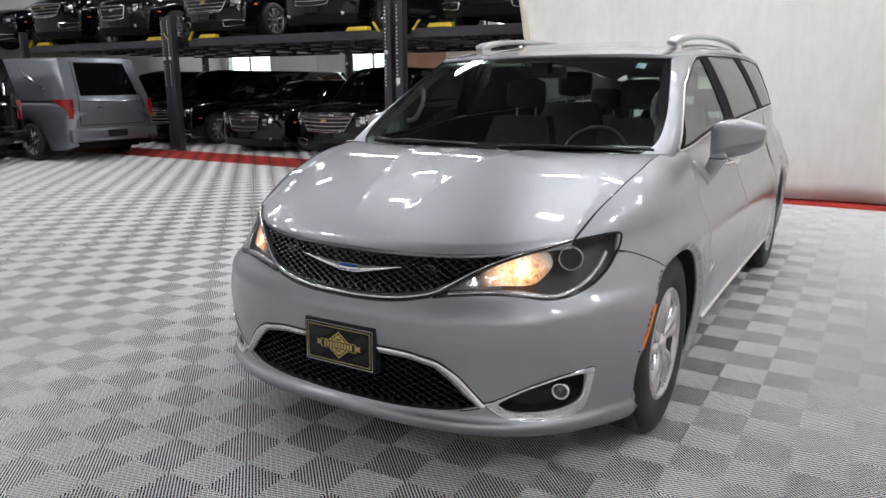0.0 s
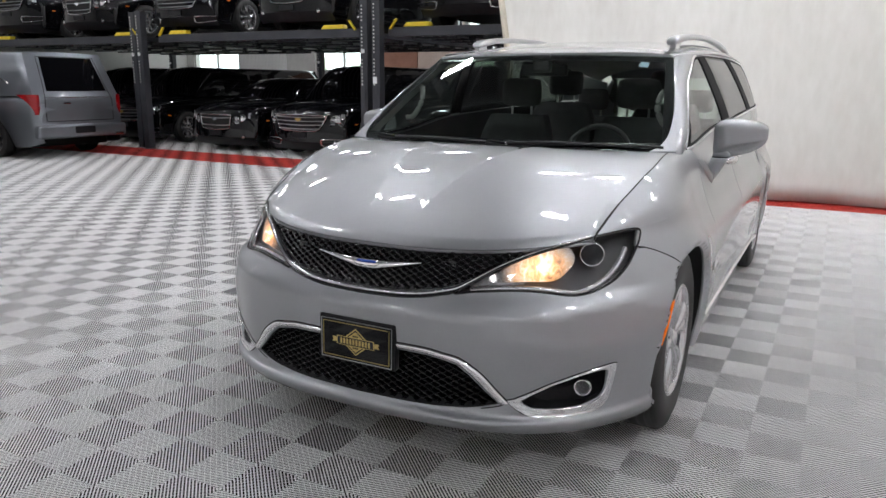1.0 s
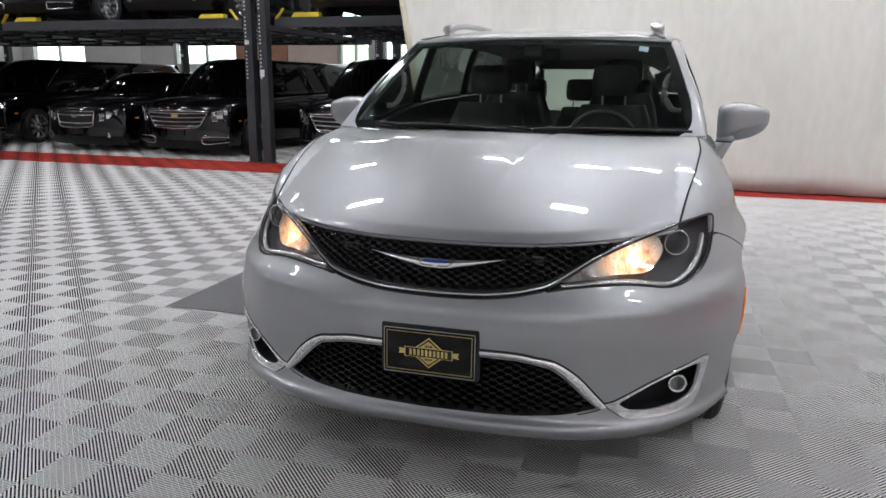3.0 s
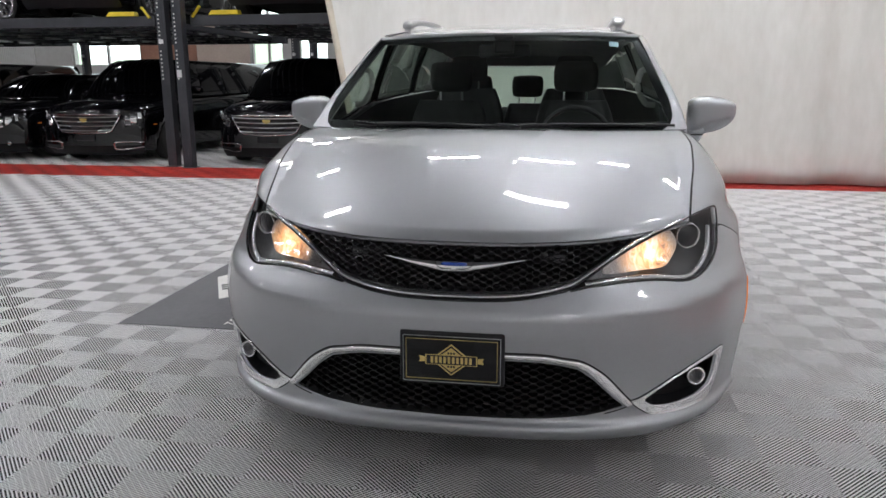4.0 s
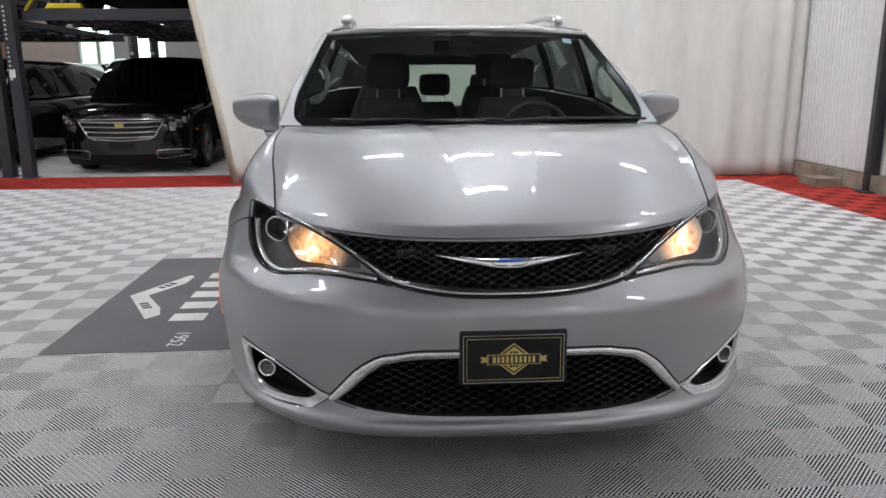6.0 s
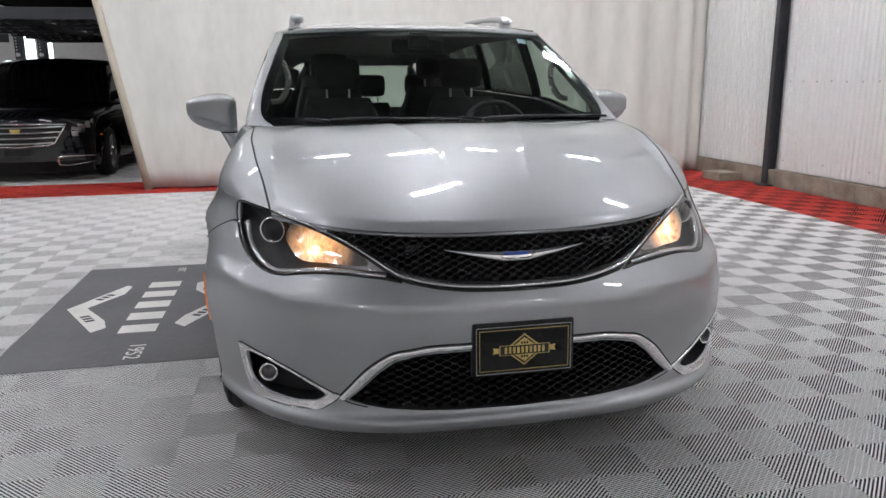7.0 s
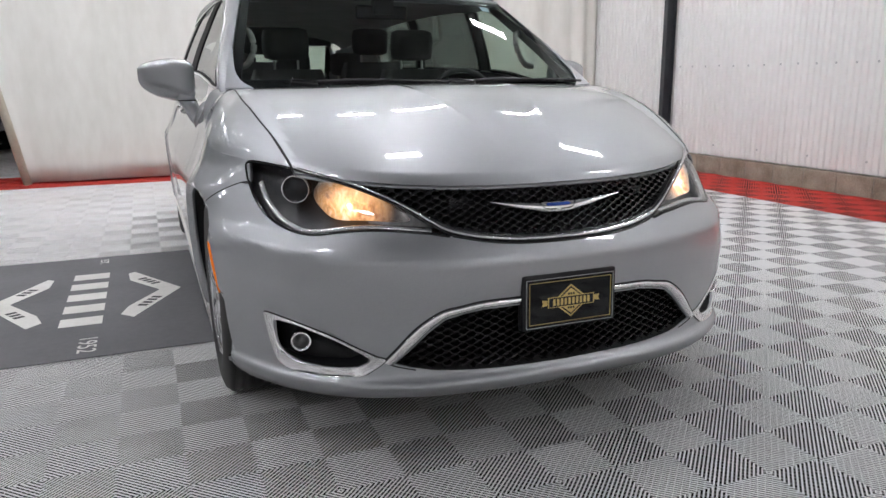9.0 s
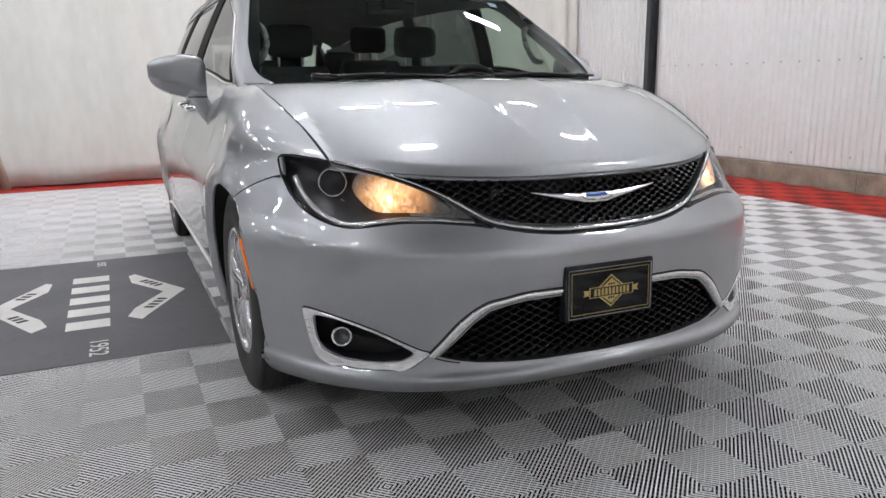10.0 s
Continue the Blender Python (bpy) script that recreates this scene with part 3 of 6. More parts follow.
def text_part(name, body, size, m, mat, parent, depth=0.0004, align="CENTER"):
    cu = bpy.data.curves.new(name, "FONT")
    cu.body, cu.size, cu.extrude, cu.align_x, cu.align_y = body, size, depth, align, "CENTER"
    ob = new(name, cu)
    dg = bpy.context.evaluated_depsgraph_get()
    me = bpy.data.meshes.new_from_object(ob.evaluated_get(dg))
    bpy.data.objects.remove(ob)
    me.transform(m)
    me.materials.clear()
    me.materials.append(mat)
    o = new(name, me)
    o.parent = parent
    return o


def bar_word(name, widths, height, gap, m, mat, parent, depth=0.0008):
    """A word drawn as a row of plain upright bars."""
    total = sum(widths) + gap * (len(widths) - 1)
    x = -total / 2
    for w in widths:
        part(name, box((x, -height / 2, 0), (x + w, height / 2, depth), 0, m), mat, parent)
        x += w + gap


# chevrons: text frame has x along the reading direction, y up
for sgn in (1, -1):
    pts = [(-0.47, sgn * 0.235), (0.0, sgn * 0.475), (0.47, sgn * 0.235), (0.40, sgn * 0.175), (0.27, sgn * 0.21), (0.0, sgn * 0.365), (-0.27, sgn * 0.21), (-0.44, sgn * 0.20)]
    bm = flat_poly(pts)
    bm.transform(TURN_TEXT)
    part("print", bm, M["white_print"], mat_thing, "off-white printed chevron")
    for side in (-1, 1):
        mm = TURN_TEXT @ pose(side * 0.215, sgn * 0.312, 0.0009, 0, 0, -side * sgn * 28)
        bar_word("print", [0.028] * (4 if sgn > 0 else 3), 0.05, 0.02, mm, M["black_print"], mat_thing)
bar_word("print", [0.13] * 5, 0.19, 0.095, TURN_TEXT, M["white_print"], mat_thing)
text_part("print", "EST.", 0.07, TURN_TEXT @ pose(-0.83, 0.05, 0.0004), M["white_print"], mat_thing)
text_part("print", "1952", 0.11, TURN_TEXT @ pose(0.81, 0.045, 0.0004), M["white_print"], mat_thing)


# ---- vehicle lifts ----
DECK_Z = 2.12        # underside of the upper platforms


def lift_post(x, y, top=2.68, w=0.15, label_side=1):
    ob = thing("lift_post", "dark grey steel post of a vehicle lift with white lettering strips", "lift post", pose(x, y, 0), "lift posts")
    bm = bmesh.new()
    add_box(bm, (-w / 2, -0.09, 0.012), (w / 2, 0.06, top), 0.012)
    add_box(bm, (-w * 0.16, -0.094, 0.02), (w * 0.16, -0.086, top - 0.02))
    part("column", bm, M["steel_dark"], ob)
    part("foot_plate", box((-w / 2 - 0.02, -0.11, 0), (w / 2 + 0.02, 0.12, 0.012), 0.003), M["steel_dark"], ob)
    bm = bmesh.new()
    for k in range(23):
        if k in (5, 14):
            continue
        z = top - 0.1 - k * 0.058
        add_box(bm, (-w * 0.30, -0.0985, z - 0.014), (-w * 0.30 + 0.024, -0.0945, z + 0.010))
    tagged(part("lettering", bm, M["white_print"], ob, "column of small white letter marks"), kind="stuff")
    part("tag", box((-w * 0.36, -0.101, 1.86 if label_side > 0 else 1.36), (-w * 0.36 + 0.075, -0.0965, 1.92 if label_side > 0 else 1.47)), M["paper"], ob, "white paper tag")
    return ob


for x, y, s in ((-5.74, 8.60, 1), (-5.40, 8.45, -1), (-11.45, 8.66, 1), (-11.08, 8.5, 1), (-16.6, 8.62, 1), (-5.76, 14.2, 1), (-5.34, 14.2, 1), (-11.0, 14.2, 1), (-16.6, 14.2, 1), (0.2, 8.6, 1)):
    lift_post(x, y, top=2.72 if x > -12 else 2.6, label_side=s)


def lift_deck(x0, x1, y0=8.62, y1=14.1):
    ob = thing("lift_platform", "dark steel lift platform with yellow wheel stops, holding parked cars", "lift platform", pose(0, 0, DECK_Z), "lift platforms")
    part("cross_beam", box((x0, y0, 0.0), (x1, y0 + 0.12, 0.15), 0.006), M["steel_dark"], ob)
    part("cross_beam", box((x0, y1 - 0.12, 0.0), (x1, y1, 0.15), 0.006), M["steel_dark"], ob)
    n = max(2, round((x1 - x0) / 1.3))
    for k in range(n):
        a = x0 + (x1 - x0) * (k + 0.12) / n
        b = x0 + (x1 - x0) * (k + 0.72) / n
        part("runway", box((a, y0 + 0.121, 0.06), (b, y1 - 0.121, 0.155), 0.004), M["steel_dark"], ob)
        for q in range(5):
            xx = a + (b - a) * (q + 0.3) / 5
            part("rod", box((xx, y0 + 0.13, 0.020), (xx + 0.025, y1 - 0.13, 0.045)), M["satin"], ob)
        for q in range(7):
            yy = y0 + 0.5 + q * 0.72
            part("rib", box((a - 0.02, yy, -0.01), (b + 0.02, yy + 0.05, 0.058)), M["steel_dark"], ob)
    for a, side in ((x0 + 0.55, 1), (x1 - 0.55, -1)):
        wedge = bmesh.new()
        add_box(wedge, (a - 0.24, y0 - 0.02, 0.152), (a + 0.24, y0 + 0.10, 0.222), 0.004)
        for v in wedge.verts:
            if v.co.z > 0.18:
                v.co.x = a + (v.co.x - a) * 0.86
                v.co.y += 0.03
        part("wheel_stop", wedge, M["yellow"], ob, "yellow painted wheel stop")
        part("latch", box((-0.012, -0.03, -0.10), (0.012, 0.03, 0.10), 0.004, pose(a - side * 0.43, y0 - 0.03, 0.20, 0, side * 38, 0)), M["yellow"], ob, "yellow safety latch by the post")
    return ob


lift_deck(-10.75, -5.9)
lift_deck(-16.4, -11.25)
lift_deck(-5.32, 0.12)


# ---- the silver minivan: nose towards -y, its middle on x = 0 ----
van = thing("minivan", "silver seven-seat minivan with lit amber lamps, parked on the tiled floor", "car", pose(0, 0, 0))
NOSE = smooth_curve([(.15, .17), (.185, .085), (.205, .056), (.222, .028), (.236, .012), (.250, .003), (.260, .0), (.268, .006), (.287, .034), (.33, .039), (.42, .036), (.50, .031), (.56, .0265), (.610, .0265), (.618, .0290), (.632, .0375), (.655, .0535), (.694, .081), (.78, .118), (.83, .148), (.9, .20)])
WIDE = smooth_curve([(.15, .915), (.25, .958), (.4, .982), (.6, .995), (.75, 1.0), (.85, .975), (.95, .955), (1.08, .935), (1.2, .900), (1.3, .865), (1.4, .822), (1.5, .765), (1.57, .715)])
DEEP = smooth_curve([(.15, .75), (.5, .75), (.62, .83), (.7, .93), (.8, 1.02), (.85, 1.0), (.9, .93)])
POWER = smooth_curve([(.15, 3.0), (.5, 3.0), (.95, 3.0)])
TUCK = smooth_curve([(.15, 0), (.70, 0), (.80, .012), (.88, .026), (.95, .036), (1.0, .040), (1.05, .032), (1.1, .016), (1.2, 0), (1.57, 0)])
FRONT = np.array((0, -1.0, 0))


def ease(t):
    q = min(1.0, max(0.0, t))
    return q * q * (3 - 2 * q)


def flank(w, y, z):
    """Swells the flank over the front wheel, behind the lamps."""
    w += 0.016 * ease((y - 0.40) / 0.22) * (1 - ease((y - 0.85) / 0.3)) * (1 - ease((z - 0.66) / 0.12))
    b = ease((y - 0.50) / 0.28) * ease((z - 0.64) / 0.11) * (1 - ease((z - 0.72) / 0.20))
    if b <= 0:
        return w
    k = (y - NOSE(z)) / 0.86
    full = WIDE(z) * (math.sin(math.acos(1 - k)) ** (2 / POWER(z)) if k < 1 else 1)
    return w + 0.55 * max(0.0, full - w) * b


def flange(y, z):
    """How far the edge round a wheel opening is rolled in."""
    k = 0.0
    for cy in (0.93, 4.02):
        k = max(k, ease((0.409 - math.hypot(y - cy, z - 0.37)) / 0.022))
    return 0.016 * k * ease((z - 0.20) / 0.09)


def front_surf(p, z):
    """The nose: p runs -1..1 from side to side, z is the height."""
    n = POWER(z)
    q = min(abs(p), 0.9995)
    th = math.pi / 2 * q ** (n / 2)
    x = WIDE(z) * math.sin(th) ** (2 / n)
    # the crease across the bumper climbs towards the corners
    climb = 0.13 * q ** 3 * (1 - ease((q - 0.70) / 0.13)) * ease((z - 0.56) / 0.05) * (1 - ease((z - 0.66) / 0.05))
    y = NOSE(z - climb) + DEEP(z) * (1 - math.cos(th))
    return np.array((math.copysign(flank(x, y, z) - flange(y, z), p), y, z))


def p_of(x, z):
    n = POWER(z)
    r = min(abs(x) / WIDE(z), 0.9999)
    return math.copysign((2 / math.pi * math.asin(r ** (n / 2))) ** (2 / n), x)


def p_of_y(y, z):
    n = POWER(z)
    c = 1 - (y - NOSE(z)) / DEEP(z)
    return (2 / math.pi * math.acos(max(-1, min(1, c)))) ** (2 / n)


def on_front(x, z, lift=0.0):
    p = p_of(x, z)
    a = front_surf(p, z)
    return a + surface_normal(front_surf, p, z, FRONT) * lift if lift else a


def half_width(y, z):
    """The van's side: half its width at (y, z)."""
    n = POWER(z)
    w = WIDE(z)
    k = (y - NOSE(z)) / DEEP(z)
    if k < 1:
        th = math.acos(1 - max(k, 0.0))
        w = w * math.sin(th) ** (2 / n)
    w = flank(w, y, z)
    if y > 3.6:
        w -= 0.05 * ((y - 3.6) / 1.45) ** 2
    if y > 4.6:
        w -= 0.16 * ((y - 4.6) / 0.5) ** 3
    up = min(1.0, max(0.0, (z - 0.98) / 0.13))
    if y > 4.0:
        w -= 0.13 * ((y - 4.0) / 1.0) ** 2 * up
    w -= (0.030 + 0.045 * min(1.0, max(0.0, (2.55 - y) / 0.7))) * up * up * (3 - 2 * up) * (1 - 0.5 * max(0.0, (z - 1.4) / 0.17))
    for cy in (0.93, 4.02):
        r = math.hypot(y - cy, z - 0.37)
        w += 0.012 * math.exp(-((r - 0.42) / 0.05) ** 2) * ease((y - 0.72) / 0.2)
    w -= TUCK(z) * ease((y - 0.75) / 0.5)
    w -= flange(y, z)
    w -= 0.010 * math.exp(-((z - 0.47) / 0.10) ** 2) * min(1, max(0, (y - 1.4) / 0.3)) * min(1, max(0, (3.5 - y) / 0.3))
    return w


def side_surf(s):
    return lambda y, z: np.array((s * half_width(y, z), y, z))


ARCH_F, ARCH_R, ARCH = 0.93, 4.02, 0.388


def mirrored(pts):
    return [(-x, z) for x, z in reversed(pts)]


def flat(pts):
    return [(p_of(x, z), z) for x, z in pts]


# outlines on the nose (x, z), right half
LAMP_LOW = [(.350, .690), (.409, .698), (.46, .703), (.522, .708), (.59, .708), (.646, .702), (.695, .694), (.735, .693), (.775, .703), (.815, .730), (.838, .770), (.846, .812), (.848, .845), (.839, .880)]
LAMP_TOP = [(.775, .877), (.724, .866), (.67, .851), (.605, .830), (.548, .808), (.478, .773), (.417, .733)]
GRILLE_LOW = [(0, .675), (.07, .676), (.185, .682), (.27, .695), (.345, .713), (.38, .730)]
GRILLE_TOP = [(.68, .857), (.62, .847), (.48, .832), (.33, .824), (.17, .820), (0, .819)]
MOUTH = [(0, .478), (.16, .478), (.275, .476), (.33, .468), (.385, .455), (.432, .42), (.488, .363), (.530, .325), (.475, .312), (.418, .302), (.30, .293), (.208, .289), (0, .286)]
POCKET = [(.831, .438), (.829, .385), (.822, .352), (.806, .331), (.768, .314), (.72, .310), (.674, .310), (.625, .316), (.600, .330), (.594, .343), (.64, .373), (.69, .400), (.75, .424), (.781, .434)]
BEZEL = [(.846, .458), (.853, .444), (.846, .40), (.838, .355), (.823, .308), (.802, .291), (.775, .284), (.706, .281), (.626, .287), (.588, .306), (.552, .338), (.575, .348), (.62, .371), (.674, .400), (.73, .424), (.782, .442)]
ARCH_TRIM = [(0, .502), (.16, .501), (.274, .4995), (.339, .490), (.400, .477), (.467, .432), (.525, .367), (.556, .332)]
ARCH_TRIM_IN = [(0, .480), (.16, .480), (.270, .478), (.328, .470), (.382, .457), (.430, .422), (.487, .364), (.532, .322)]

# fascia
arch_pts = []
for k in range(13):
    z = 0.178 + (0.720 - 0.178) * k / 12
    y = ARCH_F - math.sqrt(ARCH**2 - (z - 0.37) ** 2)
    arch_pts.append((p_of_y(y, z), z))
y_seam = front_surf(p_of(.847, .820), .820)[1]
SEAM = [(y_seam + (ARCH_F - math.sqrt(ARCH**2 - 0.350**2) - y_seam) * k / 7, .820 + (.720 - .820) * (k / 7) ** 1.4) for k in range(8)]
seam_p = [(p_of_y(y, z), z) for y, z in SEAM]
low = [(p_of(x, z), z) for x, z in ((0, .229), (.2, .229), (.4, .228), (.55, .224), (.7, .214), (.8, .203), (.88, .190))]
half = low + arch_pts[:-1] + list(reversed(seam_p))[:-1] + flat(list(reversed([p for p in LAMP_LOW if p[1] < 0.815]))) + flat([(.343, .685), (.26, .668), (.176, .658), (.09, .654)]) + [(0.0, .652)]
outline = half + [(-p, z) for p, z in reversed(half[1:-1])]
mouth = MOUTH + mirrored(MOUTH[1:-1])
panel("bumper", outline, [flat(mouth), flat(POCKET), flat(mirrored(POCKET))], front_surf, 0.018, FRONT, M["silver"], van, "silver painted front bumper", skirt=0.008)
# black lower valance under the bumper
rows = []
for k in range(41):
    x = -0.84 + 1.68 * k / 40
    a = on_front(x, 0.234 - 0.030 * abs(x) ** 3, -0.030)
    rows.append([a, a + np.array((-0.02 * x, 0.02, -0.022)), a + np.array((-0.1 * x, 0.10, -0.030)), a + np.array((-0.3 * x, 0.40, -0.03))])
loft("valance", rows, M["black_plastic"], van, "black plastic lower lip")


def wave_mesh(name, outline2, z0, z1, pitch, wave, deep, mat, parent, depth=0.022, thick=0.0036):
    """A grille of wavy bars that meet crest to trough, trimmed to an outline on the nose."""
    V, F = [], []
    poly = outline2
    rown = int((z1 - z0) / pitch) + 1
    for r in range(rown):
        zc = z0 + r * pitch
        run = []
        n = 420
        for k in range(n + 1):
            x = -0.8 + 1.6 * k / n
            ph = 2 * math.pi * x / wave + math.pi * r
            s = math.sin(ph)
            z = zc + pitch * 0.40 * math.copysign(abs(s) ** 0.5, s)
            ok = inside(poly, [(x, z)])[0]
            if ok:
                run.append((x, z))
            if (not ok or k == n) and len(run) > 1:
                s0 = len(V)
                for (a, b) in run:
                    f = on_front(a, b) + np.array((0, deep, 0))
                    V.extend([f + np.array((0, 0, -thick)), f, f + np.array((0, 1.6 * thick, 1.3 * thick)), f + np.array((0, depth, thick * 2.6)), f + np.array((0, depth, -thick * 1.4))])
                for i in range(len(run) - 1):
                    o = s0 + 5 * i
                    for j in range(5):
                        F.append((o + j, o + 5 + j, o + 5 + (j + 1) % 5, o + (j + 1) % 5))
                run = []
            elif not ok:
                run = []
    return mesh_object(name, V, F, mat, parent, "black honeycomb grille mesh", smooth=False)


def inner_wall(name, outline2, depth, mat, parent, back=True):
    """The tunnel behind an opening in the nose, with its back plate."""
    pts = densify(outline2, 0.02)
    V, F = [], []
    for x, z in pts:
        a = on_front(x, z, -0.004)
        V += [a, a + np.array((0, depth, 0))]
    n = len(pts)
    for i in range(n):
        j = (i + 1) % n
        F.append((2 * i, 2 * j, 2 * j + 1, 2 * i + 1))
    if back:
        c = len(V)
        V.append(np.mean([V[2 * i + 1] for i in range(n)], axis=0))
        for i in range(n):
            F.append((2 * i + 1, 2 * ((i + 1) % n) + 1, c))
    return mesh_object(name, V, F, mat, parent, smooth=False)


inner_wall("mouth_cavity", mouth, 0.10, M["void"], van)
wave_mesh("lower_grille", mouth, 0.274, 0.490, 0.0118, 0.048, 0.018, M["grille"], van, thick=0.0013)
upper = GRILLE_LOW + [(.417, .752), (.478, .790), (.548, .824), (.605, .844), (.64, .853)] + GRILLE_TOP
upper = upper + mirrored(upper[1:-1])
inner_wall("grille_cavity", upper, 0.09, M["void"], van)
wave_mesh("upper_grille", [(x, z - 0.012 if z > 0.80 else z) for x, z in upper], 0.680, 0.858, 0.0098, 0.040, 0.010, M["grille"], van, thick=0.0014)


def front_band(name, pts, width, height, mat, label="", lift=0.0, taper=0.0, n=5, level=False):
    c = rounded(pts, n)
    path = [on_front(x, z, lift) for x, z in c]
    nor = [surface_normal(front_surf, p_of(x, z), z, FRONT) for x, z in c]
    return band(name, path, width, height, mat, van, label, normals=nor, taper=taper, level=level)


sym = lambda pts: [(-x, z) for x, z in reversed(pts[1:])] + pts


def strip(name, outer, inner, rise, mat, label="", n=8):
    """A raised strip between two paths on the nose, from side to side."""
    rows = []
    for (xo, zo), (xi, zi) in zip(rounded(sym(outer), n), rounded(sym(inner), n)):
        at = lambda t, h: on_front(xo + (xi - xo) * t, zo + (zi - zo) * t, h)
        rows.append([at(0, -0.004), at(0.04, rise * 0.6), at(0.16, rise), at(0.60, rise * 1.05), at(0.88, rise * 0.35), at(1.0, -0.010)])
    return loft(name, rows, mat, van, label)


front_band("trim_gasket", sym([(x, z + 0.002) for x, z in ARCH_TRIM]), 0.006, 0.0012, M["void"], "black gap round the chrome strip", lift=-0.0004, level=True, n=10)
strip("chrome_trim", ARCH_TRIM, ARCH_TRIM_IN, 0.006, M["chrome"], "bright chrome strip arched over the lower grille")
for s in (1, -1):
    rim = [(s * x, z) for x, z in rounded(BEZEL, 4, closed=True)]
    hole = [(s * x, z) for x, z in rounded(POCKET, 4, closed=True)]
    panel("fog_bezel", flat(rim), [flat(hole)], front_surf, 0.010, FRONT, M["chrome"], van, "chrome frame round the fog lamp", skirt=0.014, lift=0.004)
    wide_rim = rounded([(s * x, z) for x, z in BEZEL], 6, closed=True)
    band("bezel_gap", [on_front(x, z, -0.0004) for x, z in wide_rim], 0.007, 0.0012, M["void"], van, "black gap round the fog lamp frame", normals=[surface_normal(front_surf, p_of(x, z), z, FRONT) for x, z in wide_rim], closed=True, level=True)
    front_band("corner_line", [(s * x, z) for x, z in [(.556, .336), (.535, .322), (.500, .312), (.470, .306)]], 0.004, 0.001, M["void"], "dark joint at the grille corner", level=True)
BROW = [(0, .6675), (.07, .668), (.172, .6725), (.27, .685), (.352, .705), (.40, .731), (.478, .780), (.548, .814), (.605, .836), (.67, .855), (.72, .869)]
front_band("grille_trim", sym(BROW), lambda u: 0.015 - 0.007 * max(0.0, min(1.0, (abs(u - 0.5) - 0.20) / 0.1)), 0.006, M["dark_chrome"], "dark chrome grille surround", lift=0.001)
front_band("grille_trim", sym([(x, z - 0.0115) for x, z in BROW[:5]]), 0.009, 0.004, M["black_gloss"], "gloss black lower edge of the grille surround", lift=-0.001)
front_band("grille_trim", sym([(x, z + 0.010) for x, z in BROW[:6]]), 0.010, 0.004, M["black_gloss"], "gloss black inner grille surround", lift=-0.002)

# winged badge
badge = new("badge")
badge.parent = van
tagged(badge, "chrome winged badge with a small blue plate")
wing_top = smooth_curve([(0, .7625), (.05, .7625), (.12, .766), (.222, .7735)])
wing_low = smooth_curve([(0, .7315), (.035, .7325), (.07, .739), (.12, .748), (.18, .7610), (.222, .7705)])
rows = []
for k in range(61):
    x = -0.222 + 0.444 * k / 60
    hi, lo = wing_top(abs(x)), wing_low(abs(x))
    mid = 0.5 * (hi + lo)
    rows.append([on_front(x, hi, -0.004), on_front(x, hi - 0.0006, 0.008), on_front(x, mid + 0.15 * (hi - lo), 0.013), on_front(x, mid - 0.2 * (hi - lo), 0.012), on_front(x, lo + 0.0006, 0.007), on_front(x, lo, -0.004)])
loft("wing", rows, M["chrome"], badge)
path = [on_front(x, z, 0.012) for x, z in rounded([(-.042, .7535), (0, .7525), (.042, .7535)], 8)]
band("enamel", path, 0.012, 0.003, M["blue_enamel"], badge, "blue enamel strip", taper=0.12)
for s in (1, -1):
    front_line = rounded([(.060, .7600), (.052, .7480), (.036, .7415), (.008, .7405)], 5)
    band("groove", [on_front(s * x, z, 0.0125) for x, z in front_line], 0.003, 0.001, M["black_gloss"], badge, "dark line cut into the badge")

# small dark light bars behind the mesh
for s in (1, -1):
    a = on_front(s * 0.285, 0.772)
    lb = new("light_bar")
    lb.parent = van
    tagged(lb, "unlit clear light bar set in the grille")
    mm = pose(a[0], a[1] + 0.030, a[2], 0, 0, -s * 9)
    part("housing", box((-0.052, -0.004, -0.016), (0.052, 0.02, 0.016), 0.004, mm), M["black_gloss"], lb)
    for k in range(6):
        bm = bmesh.new()
        bmesh.ops.create_icosphere(bm, subdivisions=2, radius=0.0065, matrix=mm @ pose(-0.041 + 0.0165 * k, -0.005, 0) @ Matrix.Diagonal((1, 0.5, 1, 1)))
        part("lens", bm, M["black_gloss"], lb, smooth=True)

# fog lamps
for s in (1, -1):
    pk = [(s * x, z) for x, z in POCKET]
    inner_wall("fog_pocket", pk, 0.075, M["black_plastic"], van)
    fog = new("fog_lamp")
    fog.parent = van
    mm = pose(s * 0.762, 0.268, 0.377) @ pose(0, 0, 0, 0, 0, s * 14) @ pose(0, 0, 0, 0, 0, 90)
    part("ring", spun([(-0.008, 0.023), (-0.014, 0.0255), (-0.013, 0.030), (0.0, 0.031), (0.04, 0.031)], 36, mm), M["chrome"], fog, smooth=True)
    part("bowl", spun([(-0.006, 0.024), (0.012, 0.020), (0.022, 0.010), (0.024, 0.0005)], 32, mm), M["lamp_grey"], fog, smooth=True)
    part("glass", spun([(-0.0125, 0.0005), (-0.0115, 0.012), (-0.007, 0.023)], 32, mm), M["lens"], fog, smooth=True)

